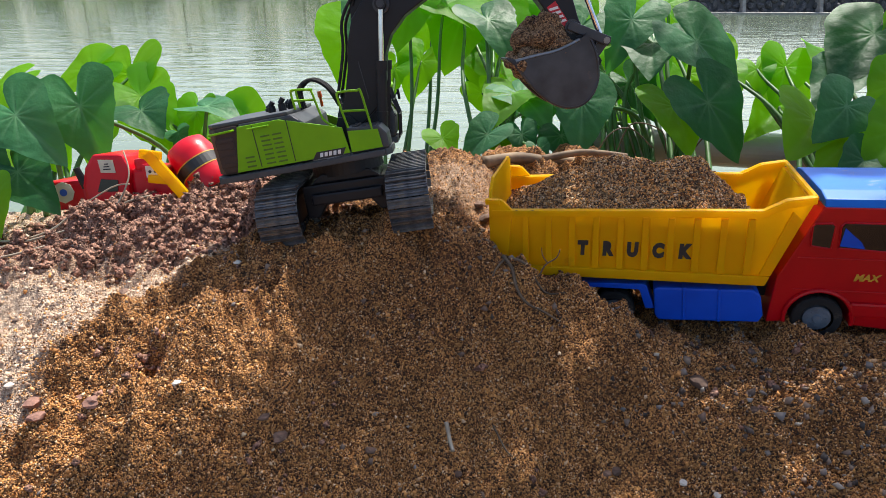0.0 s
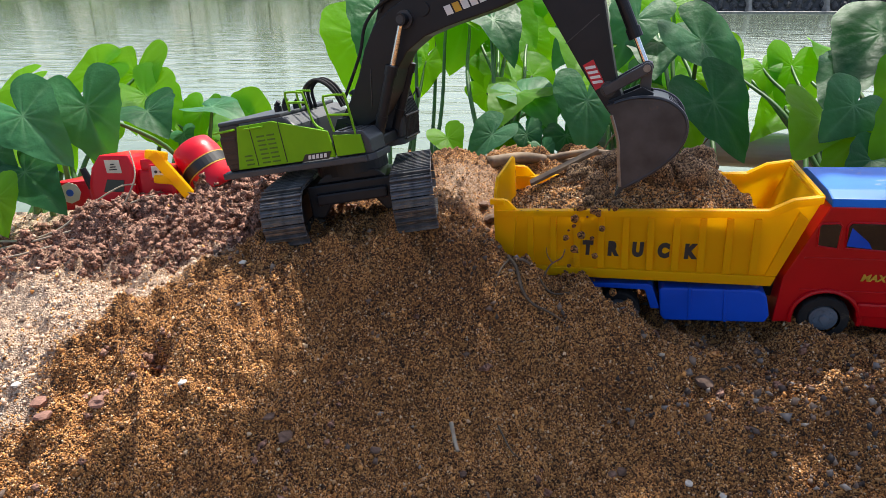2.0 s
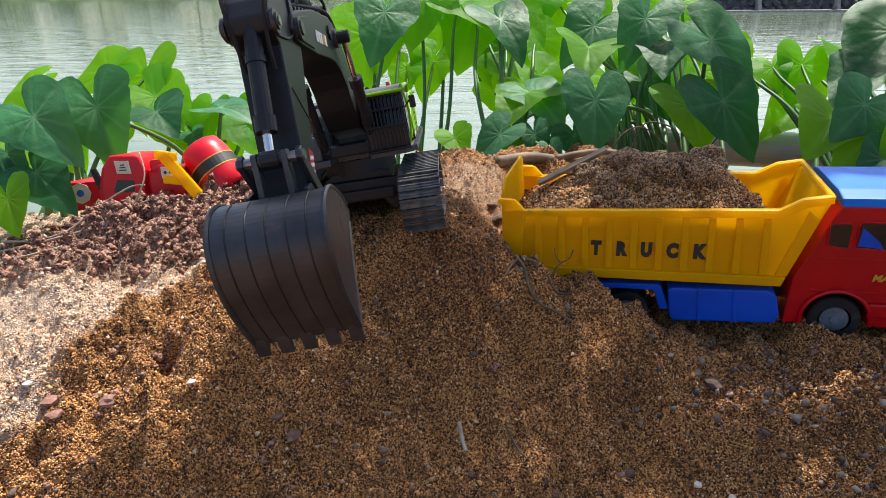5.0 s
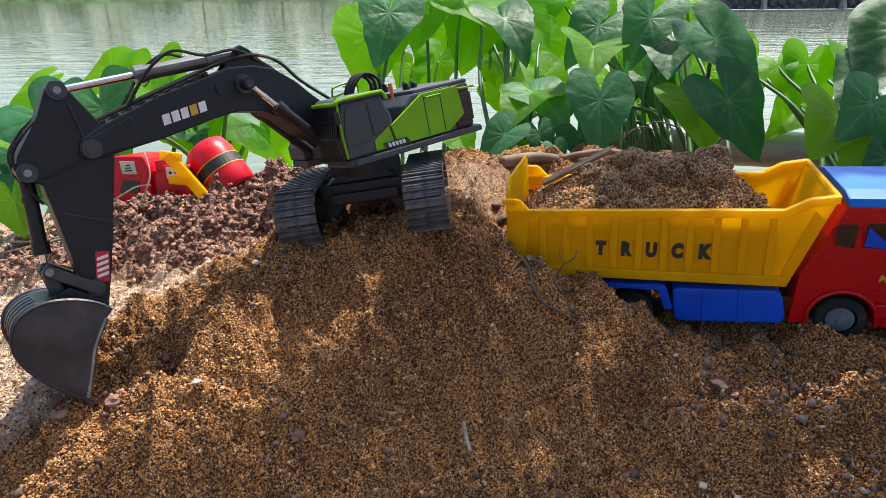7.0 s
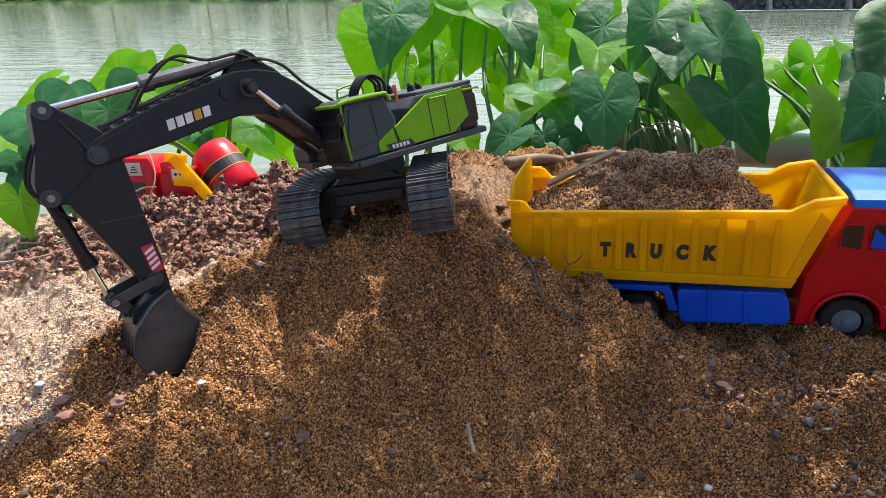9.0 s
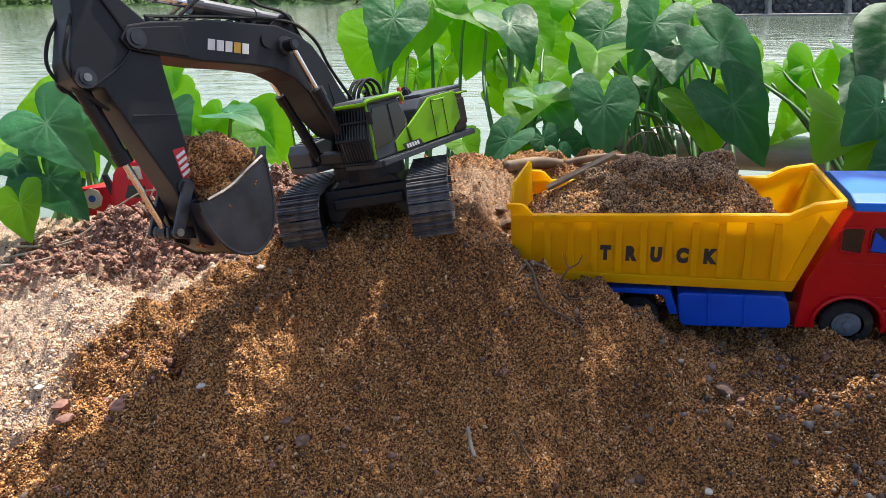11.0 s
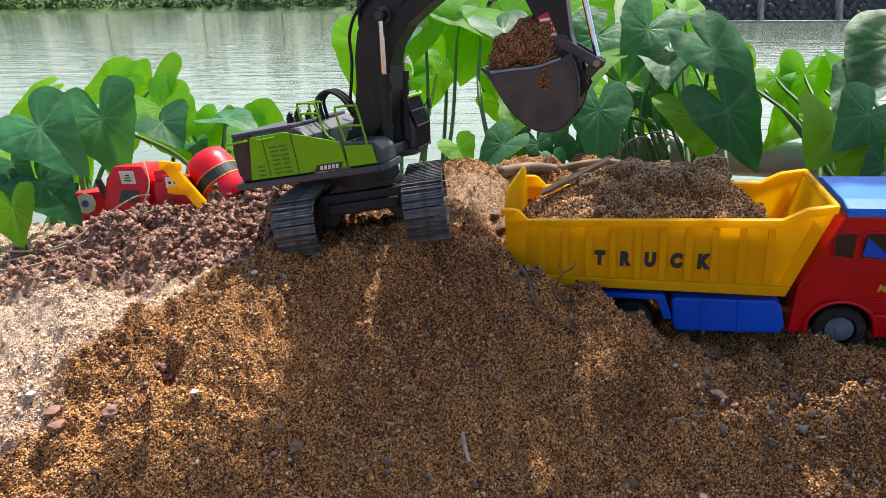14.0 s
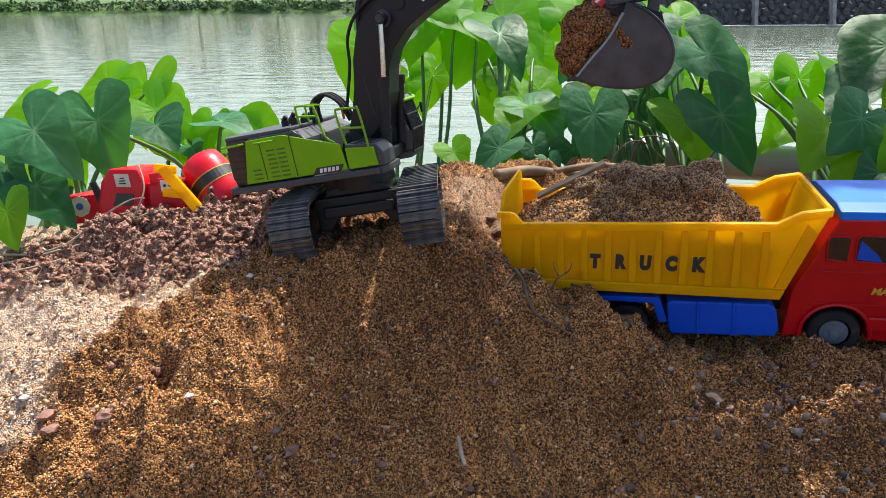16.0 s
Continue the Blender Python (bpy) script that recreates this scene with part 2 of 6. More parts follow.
def letters(name, text, size, m, mat, parent, depth=.0004, label="", shear=0.0, spacing=1.0, bold=0.0):
    """Raised lettering as a mesh, in the plane of m."""
    cu = bpy.data.curves.new(name, "FONT")
    cu.body, cu.size, cu.extrude, cu.align_x, cu.align_y = text, size, depth, "CENTER", "CENTER"
    cu.shear, cu.space_character, cu.offset, cu.resolution_u = shear, spacing, bold, 3
    tmp = new(name, cu)
    me = bpy.data.meshes.new_from_object(tmp.evaluated_get(bpy.context.evaluated_depsgraph_get()))
    bpy.data.objects.remove(tmp)
    bpy.data.curves.remove(cu)
    me.materials.clear()
    me.materials.append(mat)
    ob = new(name, me)
    ob.parent = parent
    ob.matrix_basis = m
    return tagged(ob, label)


# ---- ground ----
HILLS = [(-0.13, 0.84, 0.1, 0.088), (-0.04, 1, 0.12, 0.066), (0.02, 1.2, 0.16, 0.090), (-0.35, 1.12, 0.14, 0.076), (-0.25, 0.72, 0.1, 0.081), (0.1, 0.8, 0.06, 0.051), (0, 0.68, 0.11, 0.052), (-0.45, 0.68, 0.1, 0.053), (0.48, 0.68, 0.12, 0.055), (-0.6, 0.98, 0.18, 0.066), (0.35, 0.9, 0.16, -0.019), (-0.22, 0.98, 0.1, 0.013), (-0.45, 0.5, 0.16, 0.040), (0.3, 0.5, 0.16, -0.015), (-0.36, 0.84, 0.09, 0.020), (0, 0.82, 0.06, 0.057), (-0.6, 0.8, 0.14, 0.012), (0, 0.5, 0.16, -0.071), (0.26, 0.7, 0.07, 0.067), (0.3, 1.25, 0.15, 0.055), (0.36, 0.72, 0.07, -0.025), (0.17, 0.76, 0.05, 0.050), (0.5, 0.9, 0.12, -0.000)]
PLANE = (0.5283, 0.0376, 0.1271)


def ground_np(x, y):
    """Height of the bank, without the fine clods."""
    z = PLANE[0] + PLANE[1] * np.clip(x, -1.5, 1.5) + PLANE[2] * np.clip(y, -.8, 1.4)
    for a, b, s, h in HILLS:
        z = z + h * np.exp(-((x - a) ** 2 + (y - b) ** 2) / (2 * s * s))
    k = np.clip((y - 1.26 - .05 * np.sin(3 * x)) / .75, 0, 1)
    return z * (1 - k * k * (3 - 2 * k)) - .35 * k * k * (3 - 2 * k)


def axis(lo, hi, step, far_lo, far_hi):
    """Grid lines: even in the middle, ever wider outwards."""
    mid = np.arange(lo, hi + step / 2, step)
    out, s = [], step
    v = lo
    while v > far_lo:
        s *= 1.35
        v -= s
        out.insert(0, v)
    right, s, v = [], step, hi
    while v < far_hi:
        s *= 1.35
        v += s
        right.append(v)
    return np.array(out + list(mid) + right)


def value_noise(x, y, scale, seed, octaves=4, gain=.5):
    """Smooth random relief, from -1 to 1."""
    rng = np.random.RandomState(seed)
    tab = rng.uniform(-1, 1, (256, 256))
    out, amp = np.zeros_like(x), 1.0
    for _ in range(octaves):
        u, v = x * scale + 37.7, y * scale + 91.3
        iu, iv = np.floor(u).astype(int), np.floor(v).astype(int)
        fu, fv = u - iu, v - iv
        fu, fv = fu * fu * (3 - 2 * fu), fv * fv * (3 - 2 * fv)
        a, b = tab[iu % 256, iv % 256], tab[(iu + 1) % 256, iv % 256]
        c, d = tab[iu % 256, (iv + 1) % 256], tab[(iu + 1) % 256, (iv + 1) % 256]
        out += amp * ((a * (1 - fu) + b * fu) * (1 - fv) + (c * (1 - fu) + d * fu) * fv)
        amp *= gain
        scale *= 2.03
    return out


def clod_mask(x, y):
    """Where the dark clods lie: the low ridge by the tipped-over mixer."""
    d = ((x + .46) / .33) ** 2 + ((y - 1.03 - .12 * (x + .46)) / .16) ** 2
    return np.clip(1.5 - d, 0, 1)


def dry_lit_mask(x, y):
    """The trampled pale ground beside the mound, plus sunlight painted as a pale spot behind the tracks."""
    return np.clip((np.interp(y, (.50, .57, .62, .67, .745, .9), (-.50, -.43, -.465, -.41, -.36, -.27)) - x) / .035 + .7 * value_noise(x, y, 14, 8, 3), 0, 1) * (1 - clod_mask(x, y)) * np.clip((y - .50 + .03 * np.sin(14 * x)) / .05, 0, 1) * np.clip((x + 2.0) / .8, 0, 1) + .6 * np.exp(-((x - .03) / .075) ** 2 - ((y - 1.05) / .11) ** 2)


def bank_line(x, y, pts, width):
    """A soft ridge along a line of points."""
    best = np.full_like(x, 9.0)
    for (ax, ay), (bx, by) in zip(pts, pts[1:]):
        k = np.clip(((x - ax) * (bx - ax) + (y - ay) * (by - ay)) / ((bx - ax) ** 2 + (by - ay) ** 2), 0, 1)
        best = np.minimum(best, np.hypot(x - ax - k * (bx - ax), y - ay - k * (by - ay)))
    return np.exp(-(best / width) ** 1.5)


def surface(x, y):
    z = ground_np(x, y)
    c, d = clod_mask(x, y), dry_lit_mask(x, y)
    near = np.clip(2.2 - np.abs(x), 0, 1) * np.clip(2.2 - np.abs(y - .8), 0, 1)
    fine = .011 * value_noise(x, y, 8, 3, 3) + .0058 * value_noise(x, y, 62, 4, 3)
    lumps = .032 * (np.abs(value_noise(x, y, 19, 5, 3)) - .25) + .005 * np.abs(value_noise(x, y, 60, 6, 2))
    fine = fine + .012 * np.exp(-((x + .33) ** 2 + (y - .60) ** 2) / (2 * .03 ** 2)) - .03 * np.exp(-((x + .346) ** 2 + (y - .64) ** 2) / (2 * .016 ** 2))
    gully = .009 * value_noise(x * 3.2 + .5 * y, y * .8, 11, 13, 3)
    ridge = .018 * bank_line(x, y, ((-.24, .86), (-.35, .76), (-.43, .67), (-.50, .60)), .022) + .016 * bank_line(x, y, ((-.37, .545), (-.29, .565), (-.20, .55)), .014) + .030 * np.exp(-((x + .287) ** 2 + (y - .672) ** 2) / (2 * .034 ** 2))
    ridge = ridge + .012 * bank_line(x, y, ((-.26, .80), (-.16, .79), (-.09, .795), (.0, .80)), .02) * (1 + .6 * value_noise(x, y, 30, 15, 2))
    ridge = ridge - .013 * bank_line(x, y, ((.035, .746), (.085, .702), (.129, .639), (.148, .577)), .016) + .011 * bank_line(x, y, ((.067, .794), (.144, .72), (.187, .661)), .016)
    ridge = ridge + .020 * bank_line(x, y, ((.27, .588), (.37, .596), (.445, .602), (.53, .616)), .030) * (1 + .5 * value_noise(x, y, 22, 25, 2)) - .014 * bank_line(x, y, ((.30, .550), (.45, .556), (.56, .566)), .026)
    ridge = ridge + .014 * bank_line(x, y, ((-.44, .552), (-.364, .585), (-.298, .592), (-.236, .591)), .012) - .010 * bank_line(x, y, ((-.42, .525), (-.33, .557), (-.23, .562)), .018)
    clumps = np.clip(value_noise(x, y, 34, 23, 3), -.4, 1)
    ridge = ridge + .0085 * clumps * (1 - d) + .006 * np.abs(value_noise(x, y, 48, 29, 3)) * (1 - d) - .014 * np.clip(value_noise(x, y, 27, 33, 3) - .55, 0, 1) * (1 - d)
    fine = fine + 1.25 * gully * (1 - d) + ridge
    fine = fine + np.clip((.79 - y) / .06, 0, 1) * (1 - d) * (.0065 * value_noise(x, y, 24, 17, 3) - .006 * np.clip(value_noise(x, y, 15, 19, 2) - .45, 0, 1))
    grains = .0024 * value_noise(x, y, 210, 7, 2)
    return z + near * (fine + grains + c * lumps + .3 * d * lumps)


def grid_mesh(name, xs, ys, mats):
    X, Y = np.meshgrid(xs, ys)
    Z = surface(X, Y)
    nx, ny = len(xs), len(ys)
    co = np.stack([X, Y, Z], -1).reshape(-1, 3)
    i = (np.arange(ny - 1)[:, None] * nx + np.arange(nx - 1)[None, :]).reshape(-1)
    q = np.stack([i, i + 1, i + 1 + nx, i + nx], -1)
    me = bpy.data.meshes.new(name)
    me.vertices.add(len(co))
    me.vertices.foreach_set("co", co.ravel())
    me.loops.add(q.size)
    me.loops.foreach_set("vertex_index", q.ravel().astype(np.int32))
    me.polygons.add(len(q))
    me.polygons.foreach_set("loop_start", (np.arange(len(q)) * 4).astype(np.int32))
    # the dry layer also holds the painted sunlit spot behind the tracks
    for key, val in (("clods", clod_mask(X, Y)), ("dry", dry_lit_mask(X, Y))):
        at = me.attributes.new(key, "FLOAT", "POINT")
        at.data.foreach_set("value", val.ravel().astype(np.float32))
    me.update(calc_edges=True)
    me.shade_smooth()
    me.materials.append(mats)
    return me


def ground_material():
    """Damp brown sand, dark clods, pale dry ground and one painted sunlit spot on one sheet."""
    m = SAND.copy()
    m.name = "bank_soil"
    n, l = m.node_tree.nodes, m.node_tree.links
    b = n["Principled BSDF"]
    src = b.inputs["Base Color"].links[0].from_socket
    vo = next(k for k in n if k.type == "TEX_VORONOI")
    sep = n.new("ShaderNodeSeparateColor")
    l.new(vo.outputs["Color"], sep.inputs[0])
    # the dry colours also paint the sunlit spot behind the tracks
    for key, lo, hi in (("clods", (.09, .044, .031), (.46, .26, .185)), ("dry", (.33, .22, .148), (.74, .565, .415))):
        at = n.new("ShaderNodeAttribute")
        at.attribute_name = key
        two = n.new("ShaderNodeMix")
        two.data_type = "RGBA"
        two.inputs[6].default_value, two.inputs[7].default_value = (*lo, 1), (*hi, 1)
        l.new(sep.outputs[1], two.inputs[0])
        mx = n.new("ShaderNodeMix")
        mx.data_type = "RGBA"
        l.new(src, mx.inputs[6])
        l.new(two.outputs[2], mx.inputs[7])
        l.new(at.outputs["Fac"], mx.inputs[0])
        src = mx.outputs[2]
    l.new(src, b.inputs["Base Color"])
    return m


ground = tagged(new("ground", grid_mesh("ground", axis(-.92, .92, .0028, -60, 60), axis(.36, 1.28, .0028, -60, 2.4), ground_material())),
                "bank of coarse damp brown sand with gravel", "ground", kind="structure")


def water():
    bm = bmesh.new()
    vs = [bm.verts.new(p) for p in ((-400, 1.2, 0), (400, 1.2, 0), (400, 900, 0), (-400, 900, 0))]
    bm.faces.new(vs)
    ob = new("water", mesh_of("water", bm, WATER))
    return tagged(ob, "calm green pond water with small ripples", "water", kind="structure")


water()

# ---- toy dump truck ----
def yellow_glow():
    """Thin moulded plastic: some light comes through the walls."""
    n, l = YELLOW.node_tree.nodes, YELLOW.node_tree.links
    tr = n.new("ShaderNodeBsdfTranslucent")
    tr.inputs["Color"].default_value = (1, .72, .02, 1)
    ms = n.new("ShaderNodeMixShader")
    ms.inputs[0].default_value = .52
    l.new(n["Principled BSDF"].outputs[0], ms.inputs[1])
    l.new(tr.outputs[0], ms.inputs[2])
    l.new(ms.outputs[0], n["Material Output"].inputs["Surface"])


yellow_glow()
TRUCK_AT = pose(.0641, .8377, .7184, 0, -3.757, -15.188)


def wheel(name, r, width, parent, at, side=-1):
    """A treaded tyre with a dished hub, axle along y."""
    bm = bmesh.new()
    prof = [(.62, -.5), (.90, -.5), (.97, -.42), (1.0, -.25), (1.0, .25), (.97, .42), (.90, .5), (.62, .5)]
    seg = 40
    rings = [[bm.verts.new((math.cos(2 * math.pi * i / seg) * r * (a * (1 - .02 * (i % 2) * (a > .96))), b * width, math.sin(2 * math.pi * i / seg) * r * (a * (1 - .03 * (i % 2) * (a > .96))))) for a, b in prof] for i in range(seg)]
    for i in range(seg):
        p, q = rings[i], rings[(i + 1) % seg]
        for j in range(len(prof) - 1):
            bm.faces.new((p[j], p[j + 1], q[j + 1], q[j]))
    bmesh.ops.recalc_face_normals(bm, faces=bm.faces)
    tyre_ob = part(name, bm, RUBBER, parent, "black rubber tyre")
    tyre_ob.matrix_basis = pose(*at)
    bm = bmesh.new()
    s = side * width
    rod(bm, (0, -s * .35, 0), (0, s * .30, 0), r * .56, 28)
    rod(bm, (0, s * .30, 0), (0, s * .46, 0), r * .56, 28, r * .53)
    rod(bm, (0, s * .40, 0), (0, s * .485, 0), r * .50, 24, r * .42)
    rod(bm, (0, s * .48, 0), (0, s * .58, 0), r * .20, 14, r * .16)
    for k in range(8):
        a = 2 * math.pi * k / 8
        rod(bm, (math.cos(a) * r * .33, s * .46, math.sin(a) * r * .33), (math.cos(a) * r * .33, s * .53, math.sin(a) * r * .33), r * .045, 6)
    rim_ob = part("rim", bm, HUBM, tyre_ob, "grey dusty plastic rim")
    return tyre_ob


def truck_bed(truck):
    W = .172
    side = [(.009, 0), (.367, 0), (.411, .110), (.411, .120), (.380, .115), (.355, .101), (.009, .093)]
    for y0, y1, nm, out in ((0, .004, "bed_side", -1), (W - .004, W, "bed_side", 1)):
        bm = bmesh.new()
        prism(bm, side, y0, y1, bevel=.0009)
        wall = part(nm, bm, YELLOW, truck)
        ya, yb = (-.0052, -.0002) if out < 0 else (W + .0002, W + .0052)
        for k in range(10):
            x = .0572 + .0318 * k
            bm = bmesh.new()
            prism(bm, [(x - .0046, .013), (x + .0046, .013), (x + .0042, .0865 + .006 * x), (x - .0042, .0865 + .006 * x)], ya, yb, bevel=.0011)
            part("rib", bm, YELLOW, wall)
        bm = bmesh.new()
        prism(bm, [(.011, .0845), (.356, .0915), (.382, .105), (.412, .111), (.412, .1205), (.380, .1155), (.354, .1015), (.011, .0935)], ya - .002 * (out < 0), yb + .002 * (out > 0), bevel=.0012)
        part("top_rail", bm, YELLOW, wall)
        bm = bmesh.new()
        prism(bm, [(.009, -.001), (.366, -.001), (.371, .012), (.009, .0125)], ya - .0012 * (out < 0), yb + .0012 * (out > 0), bevel=.0012)
        part("bottom_rail", bm, YELLOW, wall)
        bm = bmesh.new()
        prism(bm, [(.358, .013), (.3715, .013), (.400, .088), (.388, .1)], ya - .0006 * (out < 0), yb + .0006 * (out > 0), bevel=.0012)
        part("corner_rib", bm, YELLOW, wall)
        bm = bmesh.new()
        prism(bm, [(.008, .002), (.030, .0), (.040, .0935), (.027, .108), (.009, .110), (.008, .1)], ya - .001 * (out < 0), yb + .001 * (out > 0), bevel=.0014)
        box(bm, (.013, ya if out < 0 else yb, .106), (.020, .007, .008), .0015)
        part("rear_post", bm, YELLOW, wall)
    bm = bmesh.new()
    box(bm, (.188, W / 2, .006), (.352, W - .009, .004), .001)
    part("bed_floor", bm, YELLOW, truck)
    bm = bmesh.new()
    prism(bm, [(.3655, .004), (.3700, .004), (.4125, .112), (.4075, .112)], .0045, W - .0045)
    part("bed_front", bm, YELLOW, truck)
    bm = bmesh.new()
    tube(bm, [(.411, -.001, .1175), (.412, W + .001, .1175)], .0034, 8)
    part("front_lip", bm, YELLOW, truck)
    bm = bmesh.new()
    prism(bm, [(.005, .0), (W - .005, .0), (W - .005, .124), (W - .02, .131), (.03, .131), (.012, .118), (.005, .1)], .005, .009, plane="yz", bevel=.001)
    for k in range(4):
        box(bm, (.0038, .03 + k * .037, .055), (.0025, .01, .09), .001)
    part("tailgate", bm, YELLOW, truck)
    for k, ch in enumerate("TRUCK"):
        x = .1352 + .0327 * k
        bm = bmesh.new()
        box(bm, (x, -.0012, .0405), (.0195, .0012, .025), .0003)
        sticker = part("letter_sticker", bm, YELLOW, truck, "clear yellow sticker behind a letter")
        letters("letter", ch, .0275, pose(x, -.0021, .0405, 90) @ Matrix.Diagonal((.70, .92, 1, 1)), BLACKPRINT, sticker, label="black printed letter " + ch, bold=.0023, shear=.05)
    # scuffs where the paint of the rim has come off
    for x, z, w in ((.046, .0915, .010), (.068, .092, .011), (.135, .0925, .005)):
        bm = bmesh.new()
        bmesh.ops.create_icosphere(bm, subdivisions=2, radius=1)
        bmesh.ops.transform(bm, matrix=Matrix.Translation((x, -.0062, z)) @ Matrix.Diagonal((w / 2, .0007, .0032, 1)), verts=bm.verts)
        part("mud_spot", bm, TWIG, truck, "dried mud on the rim")


def truck_cab(truck):
    W = .172
    arch = [(.4354 + .0385 * math.cos(a), -.048 + .0385 * math.sin(a)) for a in [math.pi * (1.06 - k / 14 * 1.12) for k in range(15)]]
    out = [(.376, -.058)] + [p for p in arch] + [(.53, -.06), (.56, -.055), (.562, .03), (.545, .104), (.424, .104), (.382, .008)]
    y = .0
    bm = bmesh.new()
    prism(bm, out, .006, W - .006, bevel=.002)
    body = part("cab", bm, RED, truck, "deep red plastic cab with rounded edges")
    for pts, nm in (([(.4155, .054), (.437, .051), (.4385, .079), (.435, .0825), (.4175, .0815), (.4145, .078)], "rear_window"),
                    ([(.4475, .052), (.502, .049), (.512, .055), (.506, .080), (.500, .0835), (.4505, .0835), (.447, .079)], "side_window")):
        bm = bmesh.new()
        prism(bm, pts, .0045, .0061, bevel=.0004)
        w = part(nm, bm, GLASS, body, "dark window of the red cab")
        cx, cz = sum(p[0] for p in pts) / len(pts), sum(p[1] for p in pts) / len(pts)
        bm = bmesh.new()
        loop = [Vector((cx + (p[0] - cx) * 1.05, .005, cz + (p[1] - cz) * 1.07)) for p in pts]
        tube(bm, loop + loop[:2], .0013, 6)
        part("window_rim", bm, RED, w)
    # flat blue patch on the side window, painted as a reflection
    bm = bmesh.new()
    prism(bm, [(.447, .054), (.475, .051), (.470, .060), (.450, .078)], .0040, .0046)
    part("painted_reflection", bm, BLUE, body, "blue patch on the glass standing in for a reflection")
    bm = bmesh.new()
    pts = [(.4354 + .040 * math.cos(a), .004, -.048 + .040 * math.sin(a)) for a in [math.pi * (1.05 - k / 20 * 1.1) for k in range(21)]]
    tube(bm, pts, .0028, 8)
    part("wheel_arch", bm, RED, body)
    for z, d in ((.036, .0012), (-.008, .0012)):
        bm = bmesh.new()
        box(bm, (.478, .0056, z), (.150, .002, .0022), .0006)
        part("moulding", bm, RED, body)
    bm = bmesh.new()
    box(bm, (.5, .004, -.032), (.06, .005, .02), .003)
    part("step", bm, RED, body)
    letters("lettering", "MAX", .0125, pose(.4825, .0052, .0115, 90), GOLD, body, label="golden printed word MAX", shear=.25, bold=.0005)
    bm = bmesh.new()
    prism(bm, [(.006, .103), (W - .006, .103), (W - .010, .113), (W - .035, .118), (.035, .118), (.010, .113)], .4245, .552, plane="yz", bevel=.002)
    part("roof", bm, SKYBLUE, truck, "blue plastic roof with worn white print")
    bm = bmesh.new()
    box(bm, (.52, .086, -.035), (.09, .15, .03), .004)
    part("bumper", bm, RED, truck)


def truck_chassis(truck):
    bm = bmesh.new()
    box(bm, (.24, .086, -.024), (.42, .09, .026), .003)
    box(bm, (.24, .045, -.013), (.40, .010, .02), .002)
    part("chassis", bm, BLACKP, truck, "black shaded chassis under the bed")
    bm = bmesh.new()
    prism(bm, [(.112, -.0185), (.114, -.0125), (.217, -.0095), (.222, -.012), (.2335, -.046), (.2215, -.0465), (.2135, -.021), (.2115, -.0185)], .0, .045, bevel=.0015)
    part("mudguard", bm, BLUE, truck, "blue plastic mudguard over the rear wheel")
    bm = bmesh.new()
    prism(bm, [(.231, -.016), (.236, -.0125), (.356, -.0095), (.365, -.018), (.3705, -.045), (.366, -.056), (.240, -.062), (.2345, -.055)], -.002, .036, bevel=.003)
    tank = part("tank", bm, BLUE, truck, "blue plastic side tank with moulded bands")
    for x in (.268, .312):
        bm = bmesh.new()
        prism(bm, [(x, -.0105), (x + .004, -.0103), (x + .0065, -.0575), (x + .0025, -.058)], -.0042, .02, bevel=.001)
        part("band", bm, BLUE, tank)
    bm = bmesh.new()
    prism(bm, [(.231, -.016), (.236, -.0125), (.356, -.0095), (.365, -.018), (.3705, -.045), (.366, -.056), (.240, -.062), (.2345, -.055)], .136, .174, bevel=.003)
    part("tank", bm, BLUE, truck)
    for x, z, r in ((.179, -.055, .0295), (.105, -.056, .0295), (.4354, -.048, .0312)):
        wheel("wheel", r, .024, truck, (x, .016, z))
        wheel("wheel", r, .024, truck, (x, .156, z), 1)
        bm = bmesh.new()
        rod(bm, (x, .02, z), (x, .152, z), .004, 8)
        part("axle", bm, BLACKP, truck)


dump_truck = thing("dump_truck", TRUCK_AT, "yellow, red and blue plastic toy dump truck sunk in sand", "toy truck")
truck_bed(dump_truck)
truck_cab(dump_truck)
truck_chassis(dump_truck)


def lump(name, pts_fn, nx, ny, mat, m, label, category, kind=""):
    """A closed heap: height pts_fn over a grid with a flat underside."""
    bm = bmesh.new()
    g = [[bm.verts.new(pts_fn(i / (nx - 1), j / (ny - 1))) for j in range(ny)] for i in range(nx)]
    for i in range(nx - 1):
        for j in range(ny - 1):
            bm.faces.new((g[i][j], g[i + 1][j], g[i + 1][j + 1], g[i][j + 1]))
    ob = new(name, mesh_of(name, bm, mat, True))
    ob.matrix_basis = m
    return tagged(ob, label, category, kind=kind)


def heap_height(x, y):
    """Top of the load in the bed."""
    rise = min(max((x - .02) / .12, 0), 1)
    drop = min(max((.352 - x) / .065, 0), 1)
    z = .068 + .066 * rise ** .7 * drop ** .8 * math.exp(-((y - .10) / .070) ** 2)
    z += .010 * math.exp(-((x - .275) / .03) ** 2 - ((y - .085) / .05) ** 2) + .009 * math.exp(-((x - .17) / .03) ** 2 - ((y - .10) / .05) ** 2)
    return z


def heap_point(u, v):
    x, y = .012 + .346 * u, .006 + .160 * v
    z = heap_height(x, y)
    z += .009 * noise.noise((x * 40, y * 40, 3)) + .003 * noise.noise((x * 110, y * 110, 5)) + .0015 * noise.noise((x * 300, y * 300, 9))
    return (x, y, max(z, .009))


lump("sand_load", heap_point, 170, 90, HEAP, TRUCK_AT, "heap of grey-brown coarse sand in the truck bed", "sand")

